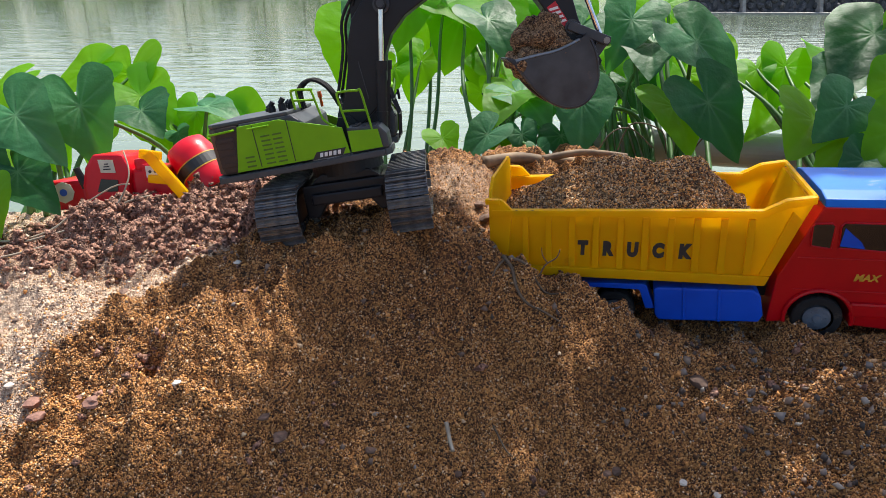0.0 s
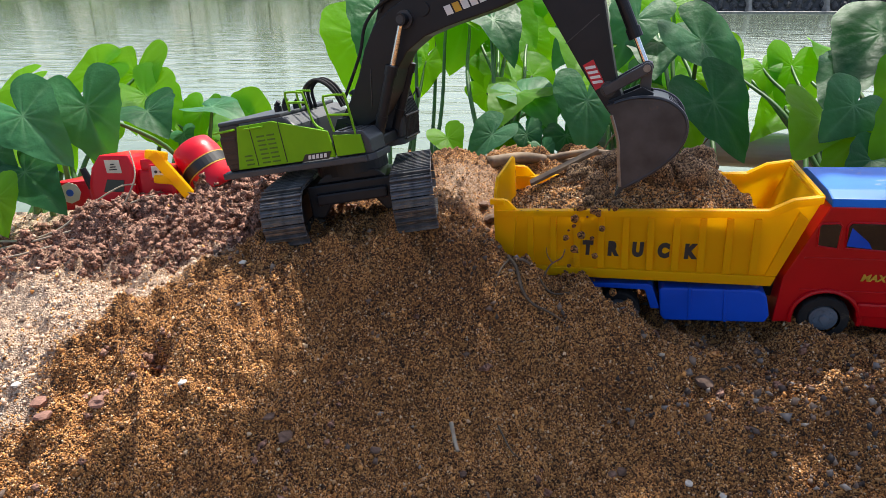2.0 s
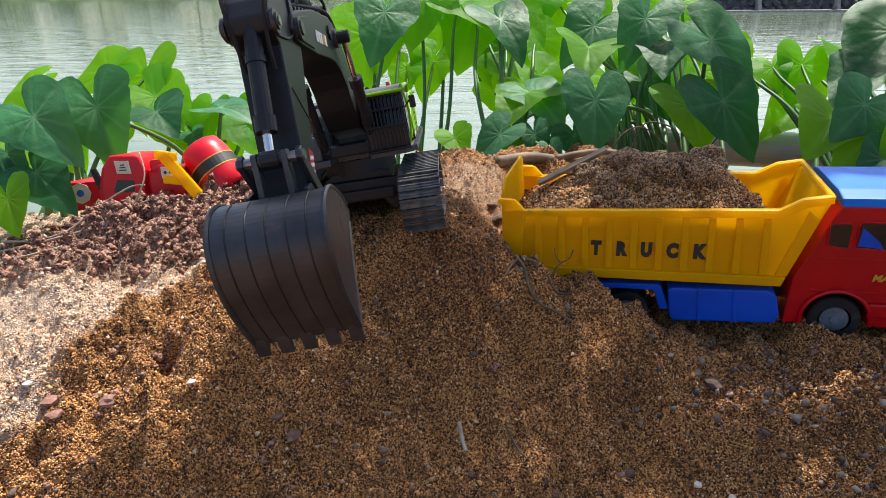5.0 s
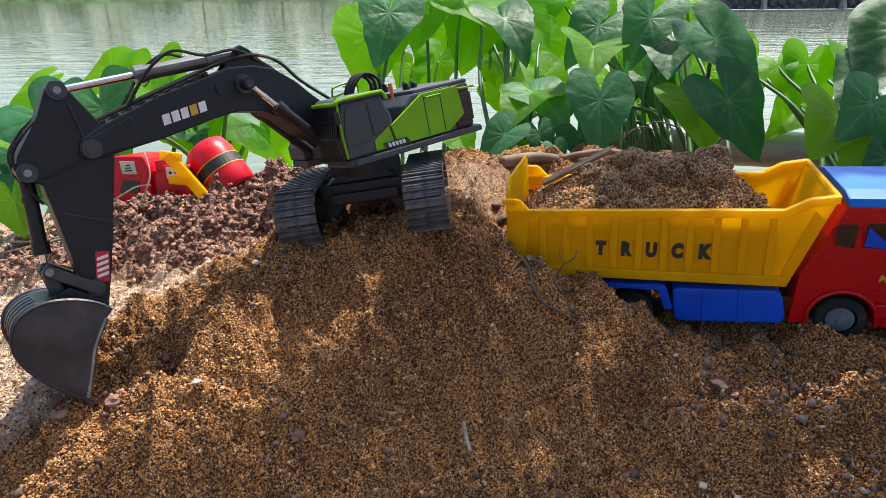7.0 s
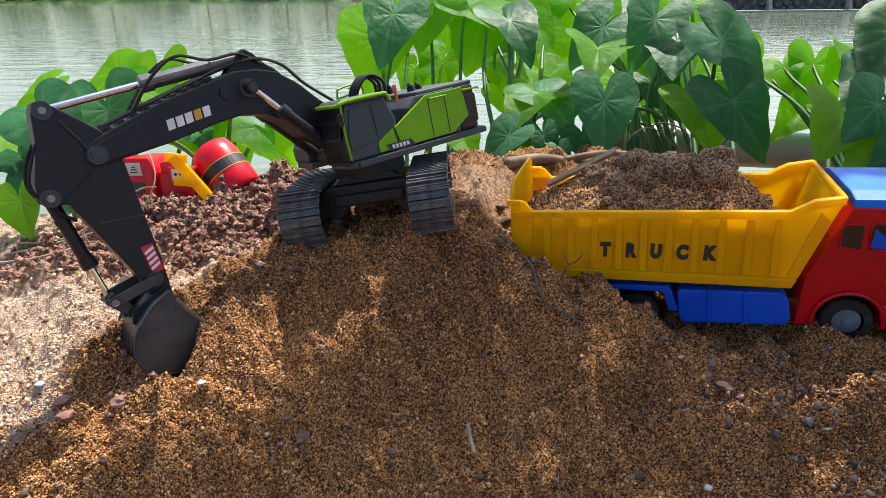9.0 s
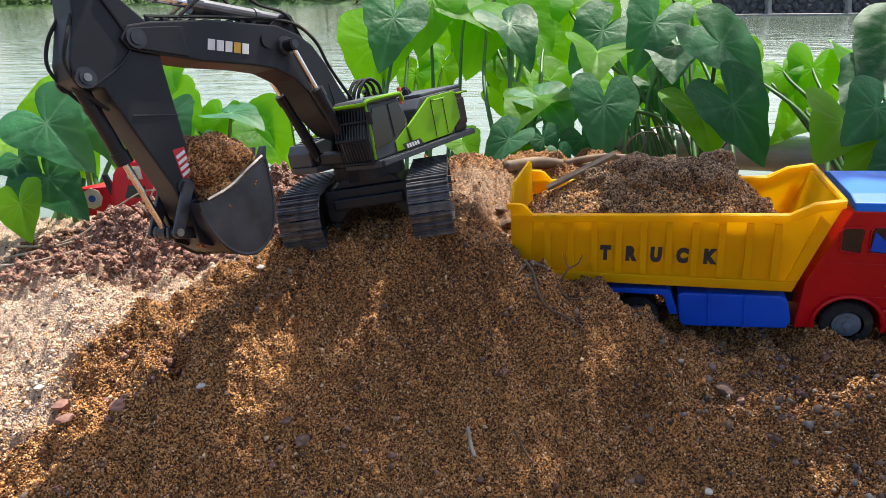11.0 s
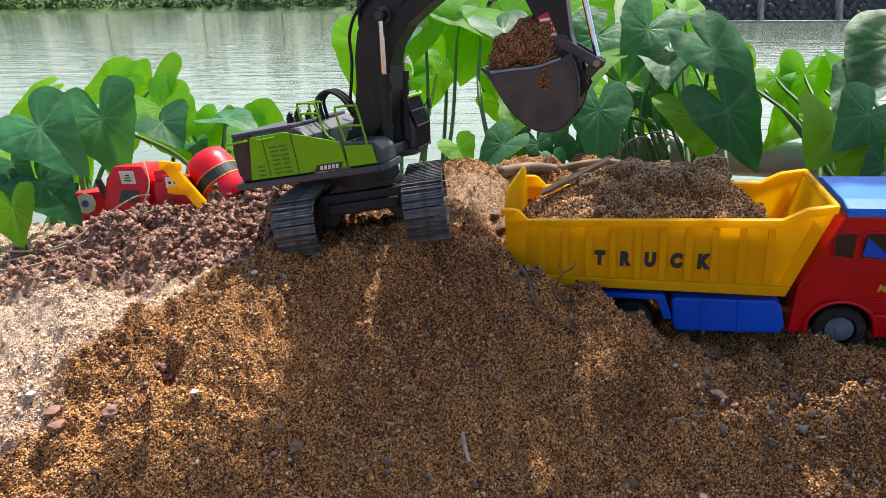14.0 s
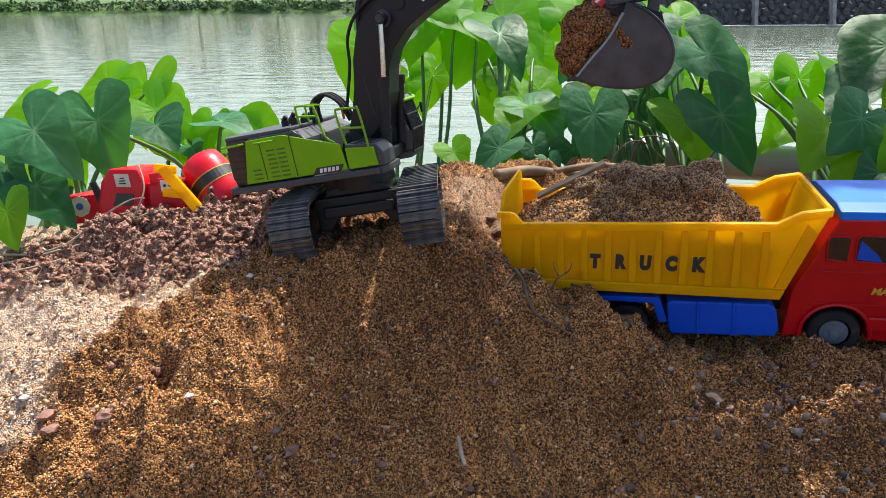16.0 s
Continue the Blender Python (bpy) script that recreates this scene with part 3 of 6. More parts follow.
# ---- toy excavator ----
EXC_AT = Matrix(((.0234, .9841, -.1761, -.1422), (-.995, .0401, .0918, .9084), (.0974, .1731, .9801, .8722), (0, 0, 0, 1)))
EXC_AT = Matrix.LocRotScale(EXC_AT.translation, EXC_AT.to_quaternion().normalized(), None)
excavator = thing("excavator", EXC_AT, "lime green and black toy excavator on dusty tracks", "excavator")
FOOT, BOOM, STICK = Vector((.0151, 0, .0407)), .3364, .1773
CYL_ON_BOOM, STICK_TOP, LINK_ON_STICK, CURL_ON_STICK = (.1564, .0645), (-.0591, .0305), (.1533, .0007), (.0275, .0601)
LINK_ON_BUCKET = (.0017, .0328)
GUIDE, LINK = .050, .040


def undercarriage():
    roll = pose(0, 0, 0, -2.2)
    bm = bmesh.new()
    prism(bm, [(-.062, -.030), (.062, -.030), (.062, -.075), (.045, -.078), (.03, -.058), (-.03, -.058), (-.045, -.078), (-.062, -.075)], -.052, .052, plane="yz", bevel=.003)
    prism(bm, [(-.05, -.03), (.05, -.03), (.035, -.018), (-.035, -.018)], -.045, .045, plane="yz", bevel=.002)
    for sx in (-1, 1):
        box(bm, (sx * .056, 0, -.05), (.012, .1, .016), .003)
    ob = part("undercarriage", bm, BLACKP, excavator, "black undercarriage with dry sand on it")
    ob.matrix_basis = roll
    bm = bmesh.new()
    rod(bm, (0, 0, -.022), (0, 0, -.001), .052, 40)
    ring = part("turntable", bm, BLACKP, excavator, "black geared turning ring")
    for k in range(24):
        a = 2 * math.pi * k / 24
        bm2 = bmesh.new()
        rod(bm2, (.047 * math.cos(a), .047 * math.sin(a), -.001), (.047 * math.cos(a), .047 * math.sin(a), .0005), .002, 6)
        part("bolt", bm2, PIN, ring)
    r, half, zc, w = .0372, .082, -.0632, .056
    per = 4 * half + 2 * math.pi * r
    count = 42

    def on_track(s):
        """Place and outward direction along the track's loop."""
        s %= per
        if s < 2 * half:
            return (half - s, zc + r), math.pi / 2
        s -= 2 * half
        if s < math.pi * r:
            a = math.pi / 2 + s / r
            return (-half + r * math.cos(a), zc + r * math.sin(a)), a
        s -= math.pi * r
        if s < 2 * half:
            return (-half + s, zc - r), -math.pi / 2
        s -= 2 * half
        a = -math.pi / 2 + s / r
        return (half + r * math.cos(a), zc + r * math.sin(a)), a

    sm = bmesh.new()
    box(sm, (0, 0, 0), (.0122, w, .0024), .0006)
    box(sm, (-.0042, 0, .0030), (.0026, w - .001, .0050), .0006)
    box(sm, (.0018, 0, .0018), (.0016, w - .004, .0026), .0003)
    shoe_mesh = mesh_of("track_shoe", sm, TRACKM)
    for sy in (-1, 1):
        y = sy * .087
        bm = bmesh.new()
        prism(bm, [(-half, zc - .02), (half, zc - .02), (half + .01, zc), (half, zc + .018), (-half, zc + .018), (-half - .01, zc)], y - .014, y + .014, bevel=.003)
        tr = part("track", bm, BLACKP, excavator, "track of ridged metal shoes with dust")
        tr.matrix_basis = roll
        for x, rr, nm in ((half, .031, "idler"), (-half, .031, "sprocket")):
            bm = bmesh.new()
            rod(bm, (x, y - .013, zc), (x, y + .013, zc), rr, 26)
            rod(bm, (x, y - .018, zc), (x, y + .018, zc), rr * .55, 20)
            rod(bm, (x, y - .021, zc), (x, y + .021, zc), rr * .25, 12)
            part(nm, bm, BLACKP, tr)
        for k in range(7):
            x = -.063 + .021 * k
            bm = bmesh.new()
            rod(bm, (x, y - .016, zc - .026), (x, y + .016, zc - .026), .0078, 14)
            part("roller", bm, WORN, tr)
        for k in range(count):
            (x, z), a = on_track(per * k / count)
            ob = new("track_shoe", shoe_mesh)
            ob.parent = tr
            ob.matrix_basis = Matrix.Translation((x, y, z)) @ Matrix.Rotation(math.pi / 2 - a, 4, "Y")


def house_part():
    H = .0872
    bm = bmesh.new()
    prism(bm, [(-.158, -H), (-.165, -H + .015), (-.165, H - .015), (-.158, H), (.070, H), (.0765, H - .012), (.0765, .028), (.05, .022), (.05, -.022), (.0765, -.028), (.0765, -H + .012), (.070, -H)], 0, .009, plane="xy", bevel=.0012)
    house = part("house", bm, GREYP, excavator, "turning upper body of lime green and dark grey panels")

    def sub(name, mat, label="", smooth=False):
        def done(b):
            return part(name, b, mat, house, label, smooth)
        return done
    # counterweight
    bm = bmesh.new()
    prism(bm, [(-.118, -.084), (-.150, -.084), (-.166, -.060), (-.170, 0), (-.166, .060), (-.150, .084), (-.118, .084)], .0095, .073, plane="xy", bevel=.005)
    sub("counterweight", BROWNP, "dark brown counterweight with scuffs")(bm)
    # engine hood and deck
    bm = bmesh.new()
    prism(bm, [(-.1175, .0095), (-.030, .0095), (-.030, .060), (-.046, .0735), (-.1175, .0735)], -.083, .083, bevel=.003)
    sub("engine_hood", GREYP, "dark grey engine hood with dust")(bm)
    bm = bmesh.new()
    prism(bm, [(-.164, -.062), (-.152, -.080), (-.05, -.080), (-.046, -.04), (-.046, .04), (-.05, .080), (-.152, .080), (-.164, .062)], .0725, .0785, plane="xy", bevel=.0022)
    sub("top_cover", GREYP, "grey dusty top cover")(bm)
    # right side: green doors, sloped to the front
    for sy, outline in ((-1, [(-.132, .0115), (-.118, .0705), (-.062, .0705), (.018, .046), (.022, .0115)]),
                        (1, [(-.100, .0115), (-.132, .030), (-.126, .0715), (-.060, .0715), (.000, .040), (-.006, .0115)])):
        y0, y1 = (-.0868, -.0832) if sy < 0 else (.0832, .0868)
        bm = bmesh.new()
        prism(bm, outline, y0, y1, bevel=.0009)
        door = part("side_panel", bm, GREEN, house, "lime green side panel with vents")
        ya, yb = (y0 - .0007, y0 + .0005) if sy < 0 else (y1 - .0005, y1 + .0007)
        seams = (-.098, -.052) if sy < 0 else (-.092, -.062)
        for x in seams:
            bm = bmesh.new()
            box(bm, (x, (ya + yb) / 2, .041), (.0009, yb - ya, .055), 0)
            part("seam", bm, BLACKPRINT, door)
        if sy < 0:
            for col, (xa, n0, n1) in enumerate(((-.1165, 0, 3), (-.090, 0, 7), (-.074, 0, 7))):
                for row in range(n0, n1):
                    bm = bmesh.new()
                    box(bm, (xa + .006, (ya + yb) / 2, .017 + .006 * row), (.0125, yb - ya, .0022), .0004)
                    # raised strip; its darker lime stands in for a shaded opening
                    part("vent_slot", bm, material_dark_green, door)
        bm = bmesh.new()
        hx = -.09 if sy < 0 else -.078
        yy = ya - .003 if sy < 0 else yb + .003
        tube(bm, [(hx - .014, yy + .003 * -sy, .0655), (hx - .014, yy, .0655), (hx + .014, yy, .0655), (hx + .014, yy + .003 * -sy, .0655)], .0013, 6)
        part("door_handle", bm, GREEN, door)
        # tail handle
        bm = bmesh.new()
        tube(bm, [(-.158, sy * .080, .066), (-.156, sy * .089, .066), (-.126, sy * .0895, .067), (-.124, sy * .083, .067)], .0016, 6)
        part("tail_handle", bm, GREEN, house, "lime green grab bar")
        bm = bmesh.new()
        box(bm, (-.139, sy * .0835, .039), (.026, .003, .040), .002)
        for k in range(4):
            box(bm, (-.139, sy * .0853, .026 + .009 * k), (.022, .0014, .0012), .0003)
        part("grille", bm, BROWNP, house, "dark brown louvred grille")
    # side skirts of tread plate
    for sy in (-1, 1):
        bm = bmesh.new()
        box(bm, (-.045, sy * .0885, .0045), (.225, .0065, .008), .0012)
        for k in range(44):
            box(bm, (-.155 + .0051 * k, sy * .0885, .0088), (.0016, .006, .0008), 0, Matrix.Rotation(radians(35 if k % 2 else -35), 4, "Z"))
        part("skirt", bm, GREYP, house, "grey tread plate skirt caked with dust")
        # maker's mark as plain bars
        bm = bmesh.new()
        yy = sy * .0872
        x0 = .004 if sy < 0 else .005
        prism(bm, [(x0 - .033, .0105), (x0 - .026, .020), (x0 + .014, .020), (x0 + .008, .0105)], yy - .0004, yy + .0004)
        plate = part("name_plate", bm, BLACKPRINT, house, "black plate with plain white bars")
        for k in range(5):
            bm = bmesh.new()
            prism(bm, [(x0 - .0225 + .006 * k, .0128), (x0 - .0185 + .006 * k, .0128), (x0 - .0172 + .006 * k, .0182), (x0 - .0212 + .006 * k, .0182)], yy + sy * .0003, yy + sy * .0009)
            part("printed_bar", bm, WHITEP, plate)
    # right front box with steps and rails
    bm = bmesh.new()
    prism(bm, [(.023, .0095), (.0745, .0095), (.0745, .028), (.066, .040), (.023, .044)], -.084, -.038, bevel=.002)
    sub("tool_box", GREYP, "grey tool box with treaded top")(bm)
    bm = bmesh.new()
    prism(bm, [(.024, .0115), (.066, .0115), (.064, .036), (.024, .040)], -.0866, -.0842, bevel=.0008)
    sub("box_panel", GREEN, "lime green front panel")(bm)
    bm = bmesh.new()
    for k in range(3):
        box(bm, (.034 + .012 * k, -.061, .0438 - .0015 * k), (.008, .036, .0016), .0004)
    sub("step_treads", WORN)(bm)
    for pts in ([(.026, -.082, .040), (.020, -.082, .085), (.026, -.080, .090), (.046, -.080, .088), (.052, -.082, .083), (.058, -.084, .012)],
                [(.0225, -.082, .066), (.053, -.082, .062)],
                [(-.040, -.070, .078), (-.041, -.070, .100), (-.037, -.070, .103), (-.018, -.070, .100), (-.014, -.070, .096), (-.006, -.074, .06), (.010, -.081, .048)],
                [(-.041, -.070, .090), (-.012, -.070, .086)],
                [(-.040, -.040, .078), (-.041, -.040, .099), (-.037, -.040, .102), (-.018, -.042, .099)],
                [(.075, .084, .012), (.079, .090, .05), (.074, .085, .09)]):
        bm = bmesh.new()
        tube(bm, bend(pts, 5), .0016, 7)
        part("handrail", bm, GREEN, house, "thin lime green handrail")
    for x, y, h in ((-.082, -.030, .014), (-.066, -.034, .017), (-.10, .02, .008), (-.075, .035, .01), (-.057, -.02, .012)):
        bm = bmesh.new()
        rod(bm, (x, y, .078), (x, y, .078 + h * .6), .0055, 12)
        rod(bm, (x - .002, y, .078 + h * .6), (x + .004, y, .078 + h), .0036, 10)
        part("exhaust", bm, BLACKP, house, "small black exhaust stub")
    bm = bmesh.new()
    rod(bm, (-.03, .06, .07), (-.03, .06, .084), .0022, 8)
    rod(bm, (-.03, .06, .084), (-.03, .06, .093), .0036, 10, .0028)
    sub("beacon", ORANGE, "orange warning beacon")(bm)
    for y in (-.012, .0, .012):
        bm = bmesh.new()
        tube(bm, bend([(-.045, y, .074), (-.045, y, .100), (-.025, y * .9, .112), (-.004, y * .8, .098), (.008, y * .7, .070)], 6), .0026, 7)
        part("hose", bm, RUBBER, house, "black rubber hose")
    bm = bmesh.new()
    for sy in (-1, 1):
        prism(bm, [(-.01, .009), (.045, .009), (.035, .04), (.022, .055), (.006, .055), (-.008, .03)], sy * .027 - .002, sy * .027 + .002, bevel=.001)
    rod(bm, (FOOT.x, -.032, FOOT.z), (FOOT.x, .032, FOOT.z), .007, 14)
    box(bm, (.052, 0, .016), (.03, .08, .016), .003)
    sub("boom_bracket", BLACKP)(bm)
    # cab
    bm = bmesh.new()
    prism(bm, [(-.004, .0095), (.074, .0095), (.079, .038), (.068, .082), (.006, .082), (-.006, .052)], .030, .0835, bevel=.003)
    cab = sub("cab", GREYP, "dark grey cab with lime roof edge and front guard")(bm)

    def cab_part(name, mat, label=""):
        def done(b):
            part(name, b, mat, cab, label)
        return done
    for pts in ([(.002, .042), (.028, .032), (.030, .076), (.010, .077), (-.001, .055)], [(.034, .028), (.071, .024), (.073, .040), (.063, .076), (.034, .076)]):
        bm = bmesh.new()
        prism(bm, pts, .0836, .0848, bevel=.0004)
        cab_part("window", GLASS, "dark tinted cab window")(bm)
    bm = bmesh.new()
    prism(bm, [(.0685, .030), (.0795, .039), (.0695, .077), (.067, .077)], .034, .080)
    cab_part("windscreen", GLASS)(bm)
    bm = bmesh.new()
    prism(bm, [(-.002, .012), (.030, .012), (.030, .026), (.003, .040)], .0838, .0852, bevel=.0005)
    cab_part("door_panel", GREEN)(bm)
    bm = bmesh.new()
    prism(bm, [(.006, .0815), (.072, .0815), (.077, .085), (.070, .089), (.010, .089), (.003, .085)], .028, .088, bevel=.0022)
    cab_part("roof", GREYP, "dark roof with green rim")(bm)
    bm = bmesh.new()
    tube(bm, bend([(.0, .0872, .076), (.004, .0872, .0845), (.012, .0875, .0865), (.06, .0875, .0865), (.0755, .0872, .085), (.0785, .085, .083), (.0788, .06, .083), (.0788, .03, .083)], 5), .0026, 8)
    cab_part("roof_rim", GREEN, "lime green roof rim")(bm)
    for k in range(11):
        y = .031 + .0052 * k
        bm = bmesh.new()
        tube(bm, [(.0795, y, .006), (.0850, y, .040), (.0755, y, .084)], .0011, 5)
        cab_part("guard_bar", BLACKP)(bm)
    for z, x in ((.008, .0798), (.040, .0850), (.062, .0802), (.082, .0758)):
        bm = bmesh.new()
        tube(bm, [(x, .029, z), (x, .085, z)], .0016, 6)
        cab_part("guard_bar", BLACKP)(bm)
    bm = bmesh.new()
    tube(bm, [(.076, .086, .06), (.084, .095, .07)], .0012, 6)
    box(bm, (.085, .097, .066), (.004, .008, .016), .0015)
    cab_part("mirror", BLACKP)(bm)
    return house


# lime darkened to put the shade of the vent openings into the colour
material_dark_green = material("slot_shade_green", (.07, .15, .006), .6, scale=40)


def hollow_box(outline, half, mat, name, label, bevel=.0018):
    bm = bmesh.new()
    prism(bm, outline, -half, half, bevel=bevel)
    return part(name, bm, mat, excavator, label)


def boom_part():
    out = [(-.014, -.006), (-.010, .010), (.030, .028), (.059, .046), (.087, .068), (.115, .0835), (.142, .0872), (.173, .0845), (.206, .0725), (.259, .0538), (.326, .0224), (.346, .010), (.350, -.006),
           (.340, -.0125), (.324, -.010), (.260, .0054), (.198, .0247), (.166, .0323), (.135, .031), (.110, .0204), (.085, .0), (.050, -.016), (.005, -.014)]
    ob = hollow_box(out, .0225, BLACKP, "boom", "black curved boom with scuffed edges")

    def sub(name, bm, mat, label=""):
        return part(name, bm, mat, ob, label)
    bm = bmesh.new()
    rod(bm, (CYL_ON_BOOM[0], -.042, CYL_ON_BOOM[1]), (CYL_ON_BOOM[0], .042, CYL_ON_BOOM[1]), .0052, 16)
    for sy in (-1, 1):
        rod(bm, (CYL_ON_BOOM[0], sy * .022, CYL_ON_BOOM[1]), (CYL_ON_BOOM[0], sy * .027, CYL_ON_BOOM[1]), .0115, 20)
    sub("cylinder_pin", bm, WORN)
    bm = bmesh.new()
    rod(bm, (BOOM, -.028, 0), (BOOM, .028, 0), .0068, 16)
    for sy in (-1, 1):
        rod(bm, (BOOM, sy * .0225, 0), (BOOM, sy * .0262, 0), .0105, 20)
    sub("stick_pin", bm, WORN)
    bm = bmesh.new()
    for sy in (-1, 1):
        prism(bm, [(.108, .080), (.178, .080), (.160, .106), (.150, .112), (.140, .108)], sy * .0095 - .002, sy * .0095 + .002, bevel=.0008)
    rod(bm, (.150, -.016, .1034), (.150, .016, .1034), .006, 14)
    sub("cylinder_bracket", bm, BLACKP)
    for sy in (-1, 1):
        bm = bmesh.new()
        tube(bm, bend([(.02, sy * .018, .034), (.075, sy * .018, .067), (.105, sy * .018, .092), (.14, sy * .018, .100), (.18, sy * .017, .090), (.25, sy * .015, .062), (.325, sy * .012, .030)], 5), .0022, 6)
        sub("hose", bm, RUBBER, "black hydraulic hose along the boom")
        bm = bmesh.new()
        tube(bm, bend([(.13, sy * .013, .094), (.16, sy * .018, .106), (.20, sy * .019, .099), (.235, sy * .017, .104), (.265, sy * .016, .082), (.29, sy * .014, .046)], 5), .0019, 6)
        sub("hose", bm, RUBBER)
        # welded rib line and side plate
        bm = bmesh.new()
        box(bm, (.064, sy * .0228, .022), (.001, .0012, .052), 0, Matrix.Rotation(radians(35), 4, "Y"))
        sub("weld_seam", bm, WORN)
        bm = bmesh.new()
        prism(bm, [(.278, .004), (.340, -.011), (.346, .004), (.335, .012), (.292, .032)], sy * .0225 - .001, sy * .0225 + .0016, bevel=.0008)
        sub("tip_plate", bm, BLACKP)
        bm = bmesh.new()
        rod(bm, (.184, sy * .0225, .060), (.184, sy * .0250, .060), .0085, 16)
        sub("boss", bm, BLACKP)
        # maker's mark as plain bars
        for k in range(5):
            x = .211 + .0108 * k
            z = .0395 - .0031 * k
            bm = bmesh.new()
            prism(bm, [(x - .0050, z - .0048), (x + .0036, z - .0073), (x + .0050, z + .0046), (x - .0036, z + .0071)], sy * .0229 - .0002, sy * .0229 + .0004)
            sub("printed_bar", bm, GOLD if k == (1 if sy < 0 else 1) else WHITEP)
    for k in range(9):
        t = k / 8
        p = Vector((.20 + .12 * t, 0, .0772 - .0495 * t))
        bm = bmesh.new()
        box(bm, p, (.007, .034, .005), .001, Matrix.Rotation(radians(23), 4, "Y"))
        sub("hose_clip", bm, BLACKP)
    return ob


def stick_part():
    out = [(-.070, .028), (-.069, .036), (-.060, .041), (-.028, .050), (.010, .068), (.026, .0705), (.036, .064), (.040, .046), (.150, .0135), (.186, .010), (.188, -.008), (.178, -.0115),
           (.130, -.0165), (.010, -.0235), (-.016, -.020), (-.040, .0), (-.064, .022)]
    ob = hollow_box(out, .0185, BLACKP, "stick", "black dipper stick with scuffed edges")

    def sub(name, bm, mat, label=""):
        return part(name, bm, mat, ob, label)
    for (x, z), r in ((STICK_TOP, .0062), (CURL_ON_STICK, .0062), (LINK_ON_STICK, .006), ((STICK, 0), .0055)):
        bm = bmesh.new()
        rod(bm, (x, -.0245, z), (x, .0245, z), r * .62, 16)
        sub("pin", bm, PIN, "bright worn pin")
        for sy in (-1, 1):
            bm = bmesh.new()
            rod(bm, (x, sy * .0185, z), (x, sy * .0215, z), r * 1.6, 18)
            rod(bm, (x, sy * .0215, z), (x, sy * .0232, z), r * 1.1, 18)
            sub("boss", bm, WORN)
    for sy in (-1, 1):
        y = sy * .0187
        for k in range(4):
            z = -.0125
            x = .116 + .0065 * k
            bm = bmesh.new()
            prism(bm, [(x, z), (x + .0035, z), (x + .0075, z + .0115), (x + .004, z + .0115)], y - .0001, y + sy * .0005)
            sub("warning_stripe", bm, WHITEP, "white stripe of the warning sticker")
        bm = bmesh.new()
        prism(bm, [(.113, -.0137), (.147, -.0137), (.147, .0002), (.113, .0002)], y - .0003, y + sy * .0001)
        sub("warning_sticker", bm, REDPRINT, "red and white striped warning sticker")
        bm = bmesh.new()
        tube(bm, bend([(-.045, sy * .0195, .02), (.0, sy * .0195, .005), (.02, sy * .0195, .02), (.036, sy * .0195, .055)], 5), .0014, 5)
        sub("weld_seam", bm, BLACKP)
        bm = bmesh.new()
        box(bm, (.075, y, .004), (.0012, .0014, .05), 0, Matrix.Rotation(radians(-12), 4, "Y"))
        sub("plate_seam", bm, WORN)
        bm = bmesh.new()
        tube(bm, bend([(-.03, sy * .014, .048), (-.012, sy * .02, .062), (.012, sy * .017, .072), (.040, sy * .013, .062), (.06, sy * .012, .046)], 5), .0018, 6)
        sub("hose", bm, RUBBER)
    return ob


BUCKET_TURN = -5.0


